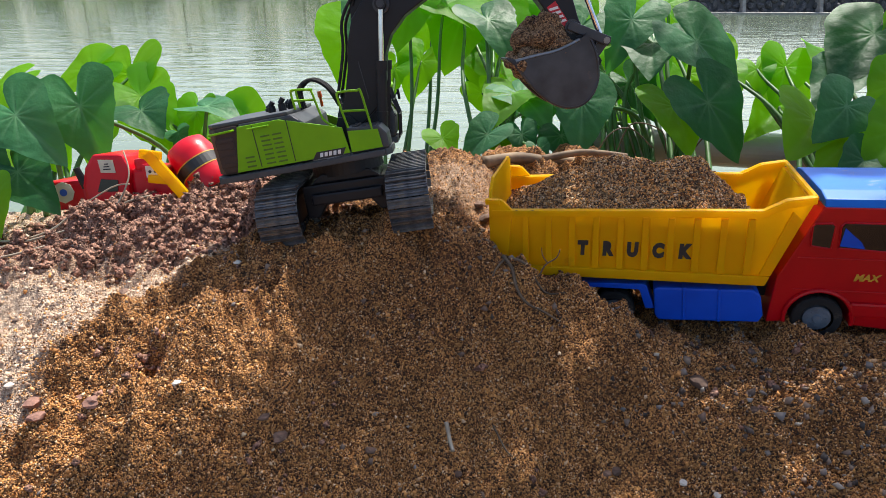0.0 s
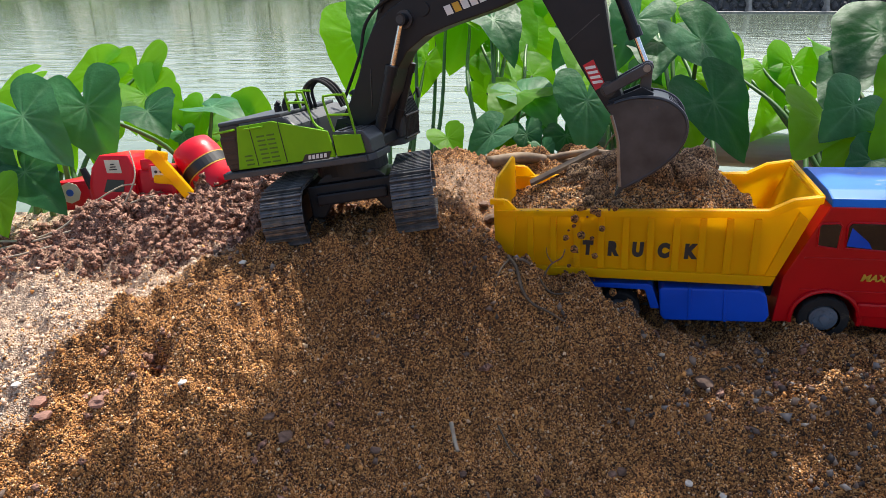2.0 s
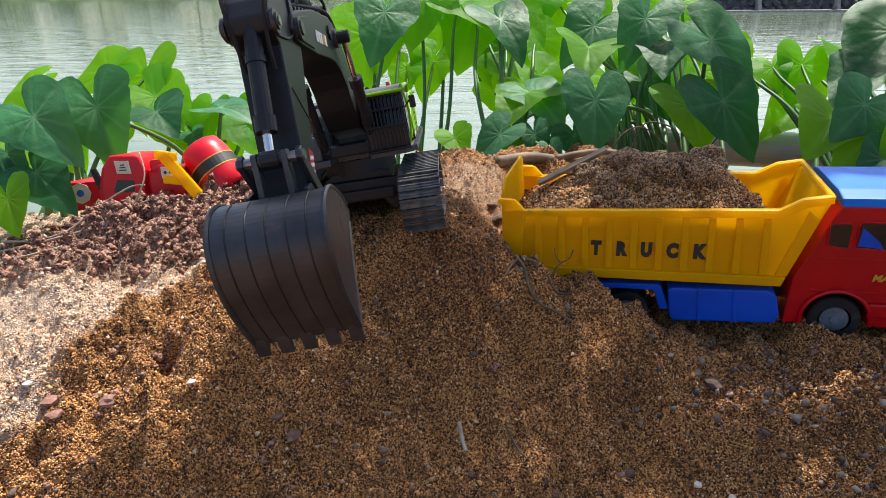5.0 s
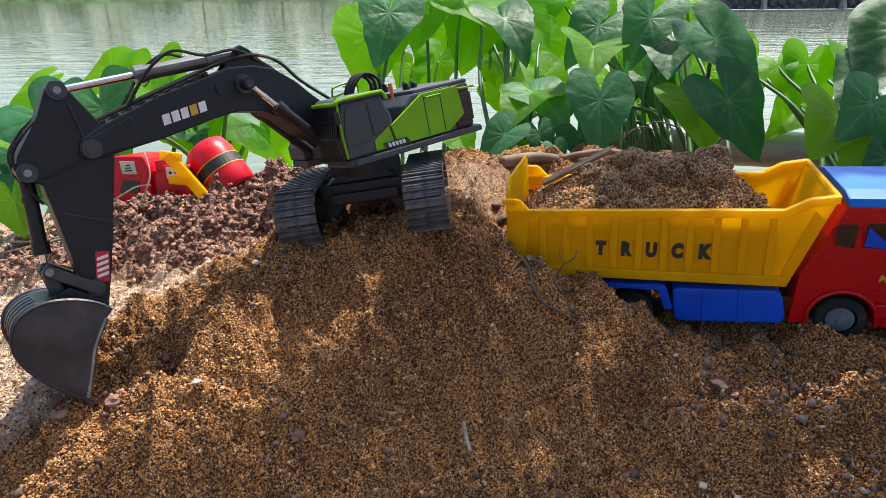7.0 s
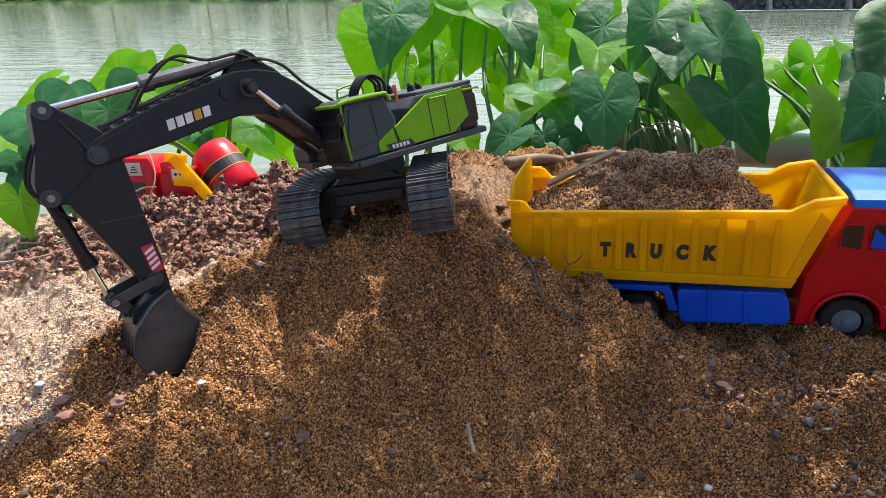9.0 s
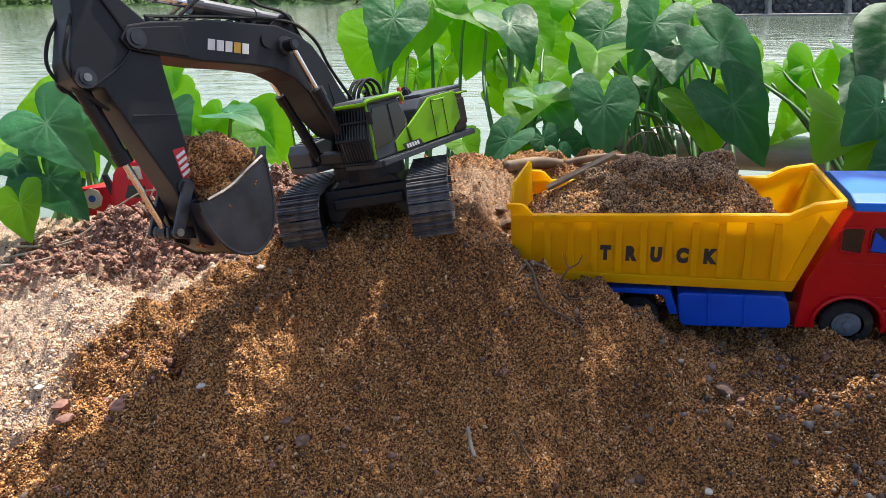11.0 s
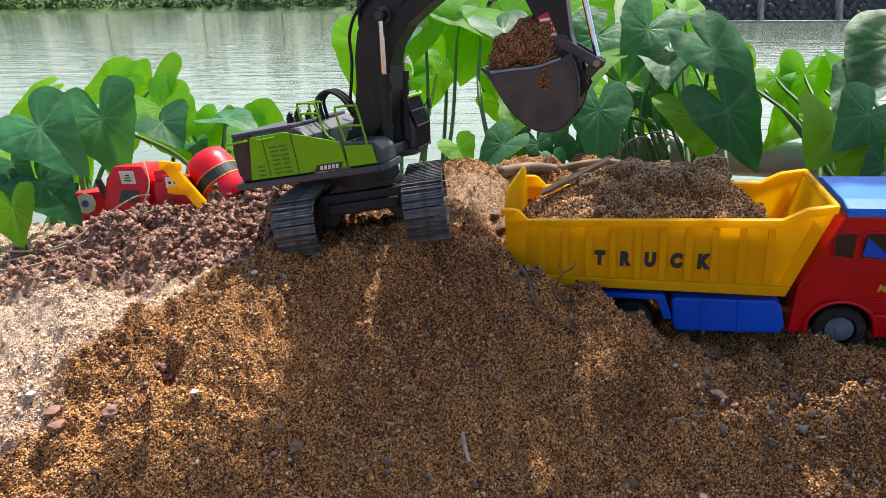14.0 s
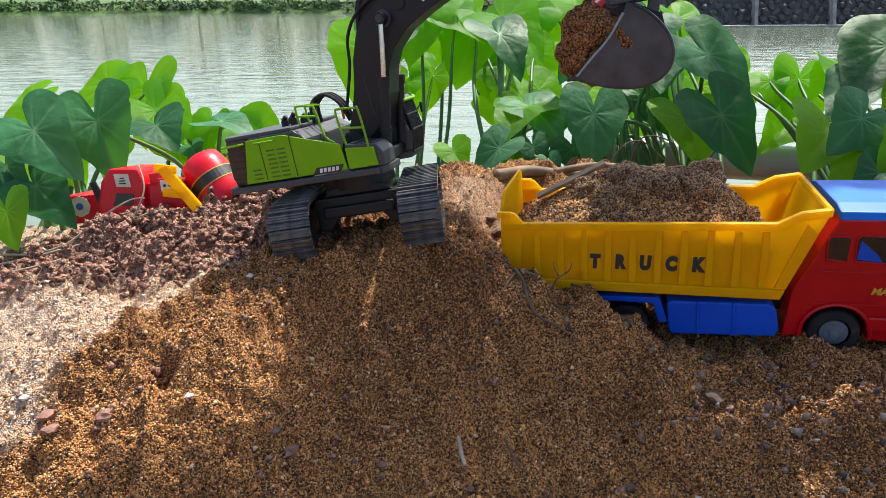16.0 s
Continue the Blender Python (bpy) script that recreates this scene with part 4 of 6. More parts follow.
def bucket_part():
    """Origin at the bucket pin; the mouth runs along m, the back bulges along n."""
    w = .043
    c, s = math.cos(radians(BUCKET_TURN)), math.sin(radians(BUCKET_TURN))

    def mn(m, n):
        m, n = .93 * m, .93 * n
        return (m * c - n * s, m * s + n * c)
    back = [(-.006, -.010), (-.011, .012), (-.011, .034), (-.006, .056), (.006, .074), (.024, .084), (.045, .082), (.065, .069), (.083, .045), (.096, .018), (.104, -.002)]
    sm = [Vector((*mn(a, b), 0)) for a, b in back]
    line = bend(sm, 4)
    bm = bmesh.new()
    # curved back plate with thickness
    cen = Vector((*mn(.05, .02), 0))
    rows = []
    for p in line:
        q = p + (cen - p).normalized() * .003
        rows.append([bm.verts.new((p.x, -w, p.y)), bm.verts.new((p.x, w, p.y)), bm.verts.new((q.x, w, q.y)), bm.verts.new((q.x, -w, q.y))])
    for a, b in zip(rows, rows[1:]):
        for k in range(4):
            bm.faces.new((a[k], a[(k + 1) % 4], b[(k + 1) % 4], b[k]))
    bm.faces.new(rows[0])
    bm.faces.new(list(reversed(rows[-1])))
    bmesh.ops.recalc_face_normals(bm, faces=bm.faces)
    bucket = part("bucket", bm, WORN, excavator, "black digging bucket with worn edges and teeth")
    for sy in (-1, 1):
        bm = bmesh.new()
        prism(bm, [(p.x, p.y) for p in line] + [mn(.072, -.002), mn(.040, .0), mn(.012, -.003)], sy * w - .0016, sy * w + .0016)
        part("side_plate", bm, WORN, bucket, "scratched black side plate")
        bm = bmesh.new()
        edge = [Vector((*mn(a, b), 0)) for a, b in ((.006, -.005), (.040, .0), (.072, -.002), (.101, -.003))]
        tube(bm, [(p.x, sy * w, p.y) for p in bend(edge, 4)], .0026, 6)
        part("side_cutter", bm, PIN, bucket, "polished cutting edge")
        bm = bmesh.new()
        tube(bm, [(p.x, sy * (w + .0006), p.y) for p in line[2:-1]], .0022, 6)
        part("edge_bead", bm, WORN, bucket)
        bm = bmesh.new()
        prism(bm, [mn(-.010, -.010), mn(.006, -.010), mn(.010, .006), mn(.002, .045), mn(-.012, .048), mn(-.022, .034), mn(-.018, .020)], sy * .0235 - .002, sy * .0235 + .002, bevel=.001)
        part("bracket", bm, BLACKP, bucket)
    for y in (-.030, -.015, 0, .015, .030):
        bm = bmesh.new()
        tube(bm, [(p.x, y, p.y) for p in line[14:40]], .0007, 5)
        part("wear_strip", bm, BLACKP, bucket)
    for y in (-.039, -.0195, 0, .0195, .039):
        bm = bmesh.new()
        prism(bm, [mn(.094, .014), mn(.114, -.010), mn(.112, -.012), mn(.097, -.003)], y - .0055, y + .0055, bevel=.001)
        part("tooth", bm, WORN, bucket, "worn steel tooth")
    bm = bmesh.new()
    rod(bm, (LINK_ON_BUCKET[0], -.029, LINK_ON_BUCKET[1]), (LINK_ON_BUCKET[0], .029, LINK_ON_BUCKET[1]), .0048, 14)
    rod(bm, (0, -.029, 0), (0, .029, 0), .0048, 14)
    part("pin", bm, PIN, bucket)
    return bucket


def cylinder_parts(length, r, y, name, mat=None):
    """Barrel and rod, both along +x from their own pins."""
    bm = bmesh.new()
    rod(bm, (.004, y, 0), (length, y, 0), r, 16)
    rod(bm, (length - .01, y, 0), (length + .003, y, 0), r * 1.22, 16)
    rod(bm, (length * .3, y, 0), (length * .3 + .006, y, 0), r * 1.15, 16)
    rod(bm, (0, y - r * 1.1, 0), (0, y + r * 1.1, 0), r * 1.1, 14)
    a = part(name, bm, mat or BLACKP, excavator, "grey steel hydraulic cylinder" if mat else "black hydraulic cylinder")
    bm = bmesh.new()
    rod(bm, (0, y, 0), (length, y, 0), r * .5, 12)
    b = part("piston_rod", bm, CHROME, excavator, "chrome piston rod")
    bm = bmesh.new()
    rod(bm, (0, y - r, 0), (0, y + r, 0), r * 1.05, 14)
    part("rod_eye", bm, BLACKP, b)
    return a, b


undercarriage()
house = house_part()
boom, stick, bucket = boom_part(), stick_part(), bucket_part()
boom_cylinders = [cylinder_parts(.100, .0072, y, "boom_cylinder") for y in (-.034, .034)]
stick_cylinder = cylinder_parts(.125, .0085, 0, "stick_cylinder", STEEL)
bucket_cylinder = cylinder_parts(.085, .0072, 0, "bucket_cylinder")


def link_part(name, length, ys, w):
    bm = bmesh.new()
    for y in ys:
        prism(bm, [(-w, -w * .7), (-w * .7, -w), (length + w * .7, -w), (length + w, 0), (length + w * .7, w), (-w * .7, w), (-w, w * .7)], y - .0025, y + .0025, bevel=.0012)
    rod(bm, (0, ys[0], 0), (0, ys[-1], 0), w * .8, 12)
    ob = part(name, bm, WORN, excavator, "worn steel linkage bar")
    bm = bmesh.new()
    rod(bm, (length, ys[0] - .004, 0), (length, ys[-1] + .004, 0), w * .7, 12)
    part("pin", bm, PIN, ob)
    return ob


guide_link = link_part("guide_link", GUIDE, (-.0235, .0235), .0062)
bucket_link = link_part("bucket_link", LINK, (-.012, .012), .0065)

# time, turn of the house, boom, stick, bucket (degrees)
TURNS = [(0, 88.5, 39.5, -103.5, -104), (.5, 90, 39.1, -102.5, -94), (1.0, 89, 33.5, -93.5, -66.5), (1.5, 82.1, 27.5, -92.9, -33.7), (2.0, 71.5, 24.8, -95.2, -14.9), (2.5, 67.9, 22.8, -96.9, 2),
         (3.0, 64.5, 21.8, -96.2, 12), (3.5, 58.9, 21.4, -94.8, 17.1), (3.8, 54.5, 21.7, -94.2, 16.8), (4.0, 49, 22.7, -92.8, 15.2), (4.2, 37.4, 24.9, -90, 11.8), (5.2, -9, 19.5, -82, 9), (6.0, -43, 12, -77.8, 8), (6.3, -48.3, 10.5, -78.1, 8.4),
         (7, -49.7, 8.5, -82.9, 17.5), (8, -49.2, 8.5, -100.6, 6), (9, -50.3, 7.7, -103.7, -24.9), (9.8, -49.5, 9, -112, -70), (10.5, -44, 18, -119, -98), (11.3, -25.7, 31.5, -120.1, -103),
         (11.6, -14.5, 34, -120, -103), (12.0, 1, 37.5, -119, -103), (12.4, 18, 38.3, -115, -103), (12.8, 31.4, 39.1, -112, -103)]
TURNS += [(13.2, 48, 40.1, -114.4, -103), (13.6, 62.5, 40.9, -114.6, -102.4), (14.0, 71.5, 41.3, -114.7, -102), (14.5, 75.1, 41.5, -114.7, -101), (15.0, 75.3, 41.4, -107.5, -97), (15.5, 75.6, 41.2, -96.5, -92), (16, 75.9, 41, -84.3, -87.2)]


def turns_at(t):
    """Smooth turns between the known ones, without overshoot."""
    a = np.array(TURNS)
    T, V = a[:, 0], a[:, 1:]
    h = np.diff(T)
    d = np.diff(V, axis=0) / h[:, None]
    m = np.zeros_like(V)
    for i in range(1, len(T) - 1):
        w1, w2 = 2 * h[i] + h[i - 1], h[i] + 2 * h[i - 1]
        ok = d[i - 1] * d[i] > 0
        safe = np.where(ok, d[i - 1] * d[i], 1)
        m[i] = np.where(ok, (w1 + w2) * safe / (w1 * d[i] + w2 * d[i - 1] + (~ok) * 1), 0)
    i = int(np.clip(np.searchsorted(T, t, side="right") - 1, 0, len(T) - 2))
    s = (t - T[i]) / h[i]
    return ((2 * s ** 3 - 3 * s * s + 1) * V[i] + (s ** 3 - 2 * s * s + s) * h[i] * m[i] + (3 * s * s - 2 * s ** 3) * V[i + 1] + (s ** 3 - s * s) * h[i] * m[i + 1])


def tilt(a):
    return Matrix.Rotation(-radians(a), 4, "Y")


def joints(t):
    """Poses of all moving parts in the machine's own space."""
    turn, b, k, q = turns_at(t)
    H = Matrix.Rotation(radians(turn), 4, "Z")
    Bm = H @ Matrix.Translation(FOOT) @ tilt(b)
    Sm = Bm @ Matrix.Translation((BOOM, 0, 0)) @ tilt(k)
    Q = Sm @ Matrix.Translation((STICK, 0, 0)) @ tilt(q)
    back = H.inverted()

    def flat(m, p):
        v = back @ m @ Vector((p[0], 0, p[1]))
        return Vector((v.x, v.z))

    def along(p, q_):
        d = q_ - p
        return H @ Matrix.Translation((p.x, 0, p.y)) @ tilt(math.degrees(math.atan2(d.y, d.x)))
    foot_cyl = Vector((.062, .018))
    cp = flat(Bm, CYL_ON_BOOM)
    crest, top = flat(Bm, (.150, .1034)), flat(Sm, STICK_TOP)
    curl, piv, eye = flat(Sm, CURL_ON_STICK), flat(Sm, LINK_ON_STICK), flat(Q, LINK_ON_BUCKET)
    d = eye - piv
    L = max(min(d.length, GUIDE + LINK - .001), abs(GUIDE - LINK) + .001)
    a = (GUIDE ** 2 - LINK ** 2 + L * L) / (2 * L)
    hgt = math.sqrt(max(GUIDE ** 2 - a * a, 0))
    u = d.normalized()
    side = Vector((-u.y, u.x))
    c1, c2 = piv + u * a + side * hgt, piv + u * a - side * hgt
    joint = min((c1, c2), key=lambda p: (p - curl).length)
    return {"house": H, "boom": Bm, "stick": Sm, "bucket": Q, "lift": along(foot_cyl, cp), "lift_rod": along(cp, foot_cyl), "push": along(crest, top), "push_rod": along(top, crest),
            "curl": along(curl, joint), "curl_rod": along(joint, curl), "guide": along(piv, joint), "link": along(joint, eye)}

# ---- taro plants on the bank ----
LEAVES = (LEAF_DEEP, LEAF_LIGHT, LEAF_GREY)
VIEW_BACK, VIEW_UP = Vector((0, -.923, .384)), Vector((0, .384, .923))


def leaf_mesh(length, mat, rng):
    """A heart-shaped blade: stalk joins at the origin, tip along +y, two round lobes behind, raised veins."""
    seg, rings = 56, 9
    me = bmesh.new()
    lay = me.verts.layers.float.new("vein")
    droop, cup, fold = rng.uniform(.12, .45), rng.uniform(-.05, .2), rng.uniform(.08, .34)
    wave, phase, slim = rng.uniform(.012, .034), rng.uniform(0, 6), rng.uniform(.88, 1.06)
    veins = [math.pi / 2 + s * a for s in (-1, 1) for a in (0, .55, 1.15, 1.8, 2.6)]
    nick = [(rng.uniform(0, 6.28), rng.uniform(.0, .10)) for _ in range(5)]

    def edge(a):
        """Distance from the stalk to the rim in direction a."""
        d = abs((a - math.pi / 2 + math.pi) % (2 * math.pi) - math.pi)
        tip = .64 + .36 * math.exp(-(d / .36) ** 1.2)
        lobe = .10 * math.exp(-((d - 2.25) / .55) ** 2)
        notch = .50 * math.exp(-((math.pi - d) / .22) ** 2)
        r = tip * (1 - .12 * math.exp(-((d - 1.0) / .6) ** 2)) + lobe - notch
        for c, k in nick:
            e = abs((a - c + math.pi) % (2 * math.pi) - math.pi)
            r -= k * .5 * math.exp(-(e / .06) ** 2)
        return max(r + .012 * math.sin(9 * a + phase), .05)
    centre = me.verts.new((0, 0, 0))
    centre[lay] = 1
    rows = []
    for k in range(1, rings + 1):
        s = (k / rings) ** .9
        row = []
        for i in range(seg):
            a = 2 * math.pi * i / seg + math.pi / 2
            r = edge(a) * s
            x, y = math.cos(a) * r * .98 * slim, math.sin(a) * r
            near = min(abs((a - v + math.pi) % (2 * math.pi) - math.pi) for v in veins) * r
            vein = max(0, 1 - near / (.014 + .012 * (1 - s)))
            z = -droop * max(y, 0) ** 2 - cup * x * x + fold * abs(x) - .25 * max(-y - .2, 0) ** 2
            z += wave * s * s * math.sin(4 * a + phase) - .010 * vein + .003 * math.cos(18 * a) * s * (1 - s)
            v = me.verts.new((x * length, y * length, z * length))
            v[lay] = vein * (.55 - .35 * s)
            row.append(v)
        rows.append(row)
    for i in range(seg):
        me.faces.new((centre, rows[0][i], rows[0][(i + 1) % seg]))
        for a, b in zip(rows, rows[1:]):
            me.faces.new((a[i], b[i], b[(i + 1) % seg], a[(i + 1) % seg]))
    return mesh_of("leaf", me, mat, True)


PLANT_RNG = random.Random(11)


def plant(root, rows):
    """One clump: stalks rise from the root and each carries a blade. Rows: place of the joint, length, way of the tip, how far it faces the water's edge path, kind."""
    rng = PLANT_RNG
    rz = float(ground_np(np.array(root[0]), np.array(root[1]))) - .02
    at = Vector((root[0], root[1], rz))
    ob = thing("taro_plant", Matrix.Translation(at), "green taro plant with large heart-shaped leaves on long stalks", "plant", "taro plants on the bank")
    for x, y, z, length, way, face, kind in rows:
        p = Vector((x, y, z)) - at
        n = (VIEW_BACK * face + Vector((rng.uniform(-.25, .25), 0, 0)) + VIEW_UP * (1 - face) + Vector((0, 0, .12))).normalized()
        a = radians(way)
        t = Vector((math.cos(a), 0, 0)) - VIEW_UP * math.sin(a)
        t = (t - n * t.dot(n)).normalized()
        m = Matrix((t.cross(n), t, n)).transposed().to_4x4()
        blade = new("leaf", leaf_mesh(length, LEAVES[kind], rng))
        blade.parent = ob
        blade.matrix_basis = Matrix.Translation(p) @ m
        foot = Vector((rng.uniform(-.07, .07), rng.uniform(-.04, .06), 0))
        mid = foot * .6 + p * .4 + Vector((rng.uniform(-.03, .03), .03, .05))
        bm = bmesh.new()
        tube(bm, bend([foot, mid, p * .85 + foot * .15 + Vector((0, .012, .012)), p - n * .002], 6), .0062, 7, .0028)
        part("stalk", bm, STEM, ob, smooth=True)


plant((-0.873, 1.256), [
    (-0.743, 1.105, 0.892, 0.122, 45, 0.80, 2),
    (-0.979, 1.488, 0.903, 0.086, 127, 0.60, 1),
    (-0.833, 1.549, 0.918, 0.109, 143, 0.70, 1),
    (-0.740, 1.544, 0.906, 0.149, 84, 0.80, 1),
    (-0.828, 1.174, 0.850, 0.123, 43, 0.70, 1),
    (-0.739, 1.067, 0.802, 0.109, 45, 0.70, 0),
    (-0.806, 1.100, 0.829, 0.075, 46, 0.70, 0),
    (-0.754, 1.002, 0.775, 0.075, 66, 0.80, 1),
    (-0.772, 1.407, 0.785, 0.072, 102, 0.80, 1),
    (-0.868, 1.383, 0.780, 0.086, 63, 0.80, 1),
])
plant((-0.568, 1.322), [
    (-0.490, 1.500, 0.799, 0.138, 52, 0.75, 1),
    (-0.560, 1.494, 0.787, 0.098, 65, 0.80, 1),
    (-0.631, 1.496, 0.791, 0.068, 96, 0.80, 1),
    (-0.688, 1.212, 0.890, 0.127, 69, 0.92, 2),
    (-0.694, 1.474, 0.867, 0.134, 45, 0.70, 1),
    (-0.565, 1.460, 0.834, 0.079, 95, 0.80, 1),
    (-0.523, 1.414, 0.854, 0.094, 47, 0.35, 2),
    (-0.668, 1.410, 0.845, 0.109, 58, 0.50, 0),
    (-0.649, 1.414, 0.801, 0.068, 51, 0.80, 1),
    (-0.586, 1.391, 0.797, 0.050, 59, 0.60, 2),
    (-0.514, 1.503, 0.807, 0.098, 55, 0.70, 1),
])
plant((-0.112, 1.442), [
    (-0.174, 1.655, 1.042, 0.145, 104, 0.80, 2),
    (-0.230, 1.738, 0.982, 0.165, 95, 0.85, 1),
    (-0.081, 1.749, 1.087, 0.165, 102, 0.70, 1),
    (-0.058, 1.764, 0.913, 0.111, 107, 0.80, 1),
    (-0.131, 1.757, 0.897, 0.095, 99, 0.70, 1),
    (-0.001, 1.406, 0.784, 0.064, 68, 0.70, 1),
    (0.006, 1.735, 1.053, 0.125, 66, 0.50, 1),
    (-0.150, 1.865, 1.028, 0.145, 107, 0.80, 1),
    (-0.025, 1.880, 1.064, 0.165, 99, 0.80, 1),
])
plant((0.147, 1.375), [
    (0.050, 1.768, 1.027, 0.165, 106, 0.85, 1),
    (0.127, 1.715, 1.056, 0.165, 59, 0.60, 1),
    (0.106, 1.594, 1.026, 0.125, 74, 0.55, 0),
    (0.135, 1.774, 0.939, 0.153, 67, 0.80, 1),
    (0.213, 1.645, 0.889, 0.116, 55, 0.70, 1),
    (0.176, 1.443, 0.872, 0.116, 70, 0.50, 2),
    (0.157, 1.445, 0.877, 0.125, 107, 0.40, 1),
    (0.099, 1.629, 0.849, 0.078, 66, 0.80, 1),
    (0.095, 1.340, 0.807, 0.083, 132, 0.70, 2),
    (0.128, 1.365, 0.789, 0.061, 73, 0.80, 1),
    (0.168, 1.340, 0.807, 0.061, 76, 0.80, 0),
    (0.252, 1.339, 0.805, 0.068, 74, 0.80, 0),
    (0.196, 1.279, 0.789, 0.042, 72, 0.80, 0),
    (0.146, 1.511, 0.828, 0.068, 110, 0.70, 0),
    (0.083, 1.813, 0.979, 0.162, 88, 0.85, 1),
    (0.213, 1.744, 0.970, 0.107, 59, 0.80, 1),
    (0.209, 1.887, 1.078, 0.165, 102, 0.80, 1),
    (0.100, 1.814, 0.905, 0.101, 99, 0.80, 0),
    (0.242, 1.615, 0.816, 0.086, 105, 0.80, 0),
])
plant((0.408, 1.346), [
    (0.327, 1.587, 1.010, 0.127, 127, 0.75, 2),
    (0.293, 1.464, 0.973, 0.125, 103, 0.40, 1),
    (0.286, 1.318, 0.882, 0.117, 94, 0.90, 2),
    (0.418, 1.488, 1.031, 0.122, 115, 0.80, 2),
    (0.320, 1.726, 1.083, 0.120, 66, 0.70, 1),
    (0.430, 1.483, 0.891, 0.098, 61, 0.75, 0),
    (0.465, 1.468, 0.984, 0.125, 94, 0.50, 0),
    (0.420, 1.653, 0.909, 0.086, 113, 0.80, 1),
    (0.354, 1.496, 0.791, 0.072, 76, 0.80, 0),
    (0.454, 1.638, 0.819, 0.095, 96, 0.80, 1),
    (0.288, 1.874, 1.049, 0.141, 87, 0.80, 1),
    (0.462, 1.786, 0.967, 0.116, 101, 0.80, 1),
    (0.404, 1.688, 0.862, 0.120, 73, 0.80, 1),
])
plant((0.525, 1.322), [
    (0.537, 1.406, 0.991, 0.149, 51, 0.75, 2),
    (0.524, 1.265, 0.887, 0.138, 60, 0.92, 0),
    (0.492, 1.660, 0.924, 0.149, 101, 0.85, 1),
    (0.566, 1.628, 0.978, 0.075, 74, 0.80, 1),
    (0.531, 1.608, 1.059, 0.090, 78, 0.60, 1),
    (0.482, 1.333, 0.868, 0.123, 84, 0.60, 1),
    (0.534, 1.637, 0.869, 0.116, 78, 0.80, 1),
    (0.553, 1.815, 1.037, 0.137, 102, 0.80, 1),
    (0.640, 1.699, 0.889, 0.111, 103, 0.80, 1),
])
plant((0.808, 1.241), [
    (0.812, 1.551, 0.923, 0.109, 109, 0.80, 1),
    (0.745, 1.549, 0.918, 0.068, 84, 0.70, 1),
    (0.888, 1.509, 0.953, 0.125, 115, 0.40, 1),
    (0.819, 1.317, 0.934, 0.125, 122, 0.50, 0),
    (0.735, 1.162, 0.898, 0.094, 133, 0.80, 2),
    (0.887, 1.370, 1.009, 0.165, 122, 0.60, 0),
    (0.798, 1.515, 0.836, 0.127, 133, 0.60, 1),
    (0.706, 1.202, 0.865, 0.125, 124, 0.50, 1),
    (0.749, 1.140, 0.847, 0.105, 136, 0.60, 1),
    (0.733, 1.075, 0.820, 0.075, 136, 0.70, 0),
    (0.673, 1.546, 0.911, 0.079, 79, 0.60, 1),
    (0.878, 1.594, 0.895, 0.061, 77, 0.80, 1),
    (0.700, 1.688, 0.940, 0.086, 68, 0.80, 1),
    (0.862, 1.228, 0.927, 0.101, 128, 0.70, 1),
    (0.800, 1.095, 0.869, 0.112, 132, 0.70, 1),
    (0.957, 1.370, 1.009, 0.105, 122, 0.70, 1),
])


# ---- far shore ----
def far_shore():
    rng = random.Random(5)
    bm = bmesh.new()
    g = []
    for i in range(60):
        x = -150 + 5 * i
        y0 = 62 - .42 * max(x, -30) * (x < 60) - (25 * .42 if x >= 60 else 0) - .0 * x
        y0 = max(y0, 27)
        g.append([bm.verts.new((x, y0 + dy, z + (.3 * rng.random() if dy > 1 else 0))) for dy, z in ((-.4, -.3), (.6, .25), (4, .9), (14, 1.6), (60, 3), (500, 3))])
    for a, b in zip(g, g[1:]):
        for k in range(5):
            bm.faces.new((a[k], a[k + 1], b[k + 1], b[k]))
    bmesh.ops.recalc_face_normals(bm, faces=bm.faces)
    tagged(new("far_bank", mesh_of("far_bank", bm, BUSH, True)), "green overgrown bank across the pond", "bank", kind="structure")


def leafy_cloud(bm, centre, size, count, rng, leaf=.25):
    """Many small leaf blades in an uneven crown."""
    c = Vector(centre)
    for _ in range(count):
        v = Vector((rng.gauss(0, 1), rng.gauss(0, 1), rng.gauss(0, 1)))
        v = v.normalized() * rng.uniform(.45, 1.05) ** .6
        p = c + Vector((v.x * size[0], v.y * size[1], v.z * size[2]))
        a = Vector((rng.uniform(-1, 1), rng.uniform(-1, 1), rng.uniform(-.6, .6))).normalized()
        b = a.orthogonal().normalized()
        s = leaf * rng.uniform(.6, 1.3)
        vs = [bm.verts.new(p + a * s), bm.verts.new(p + b * s * .5), bm.verts.new(p - a * s), bm.verts.new(p - b * s * .5)]
        bm.faces.new(vs)


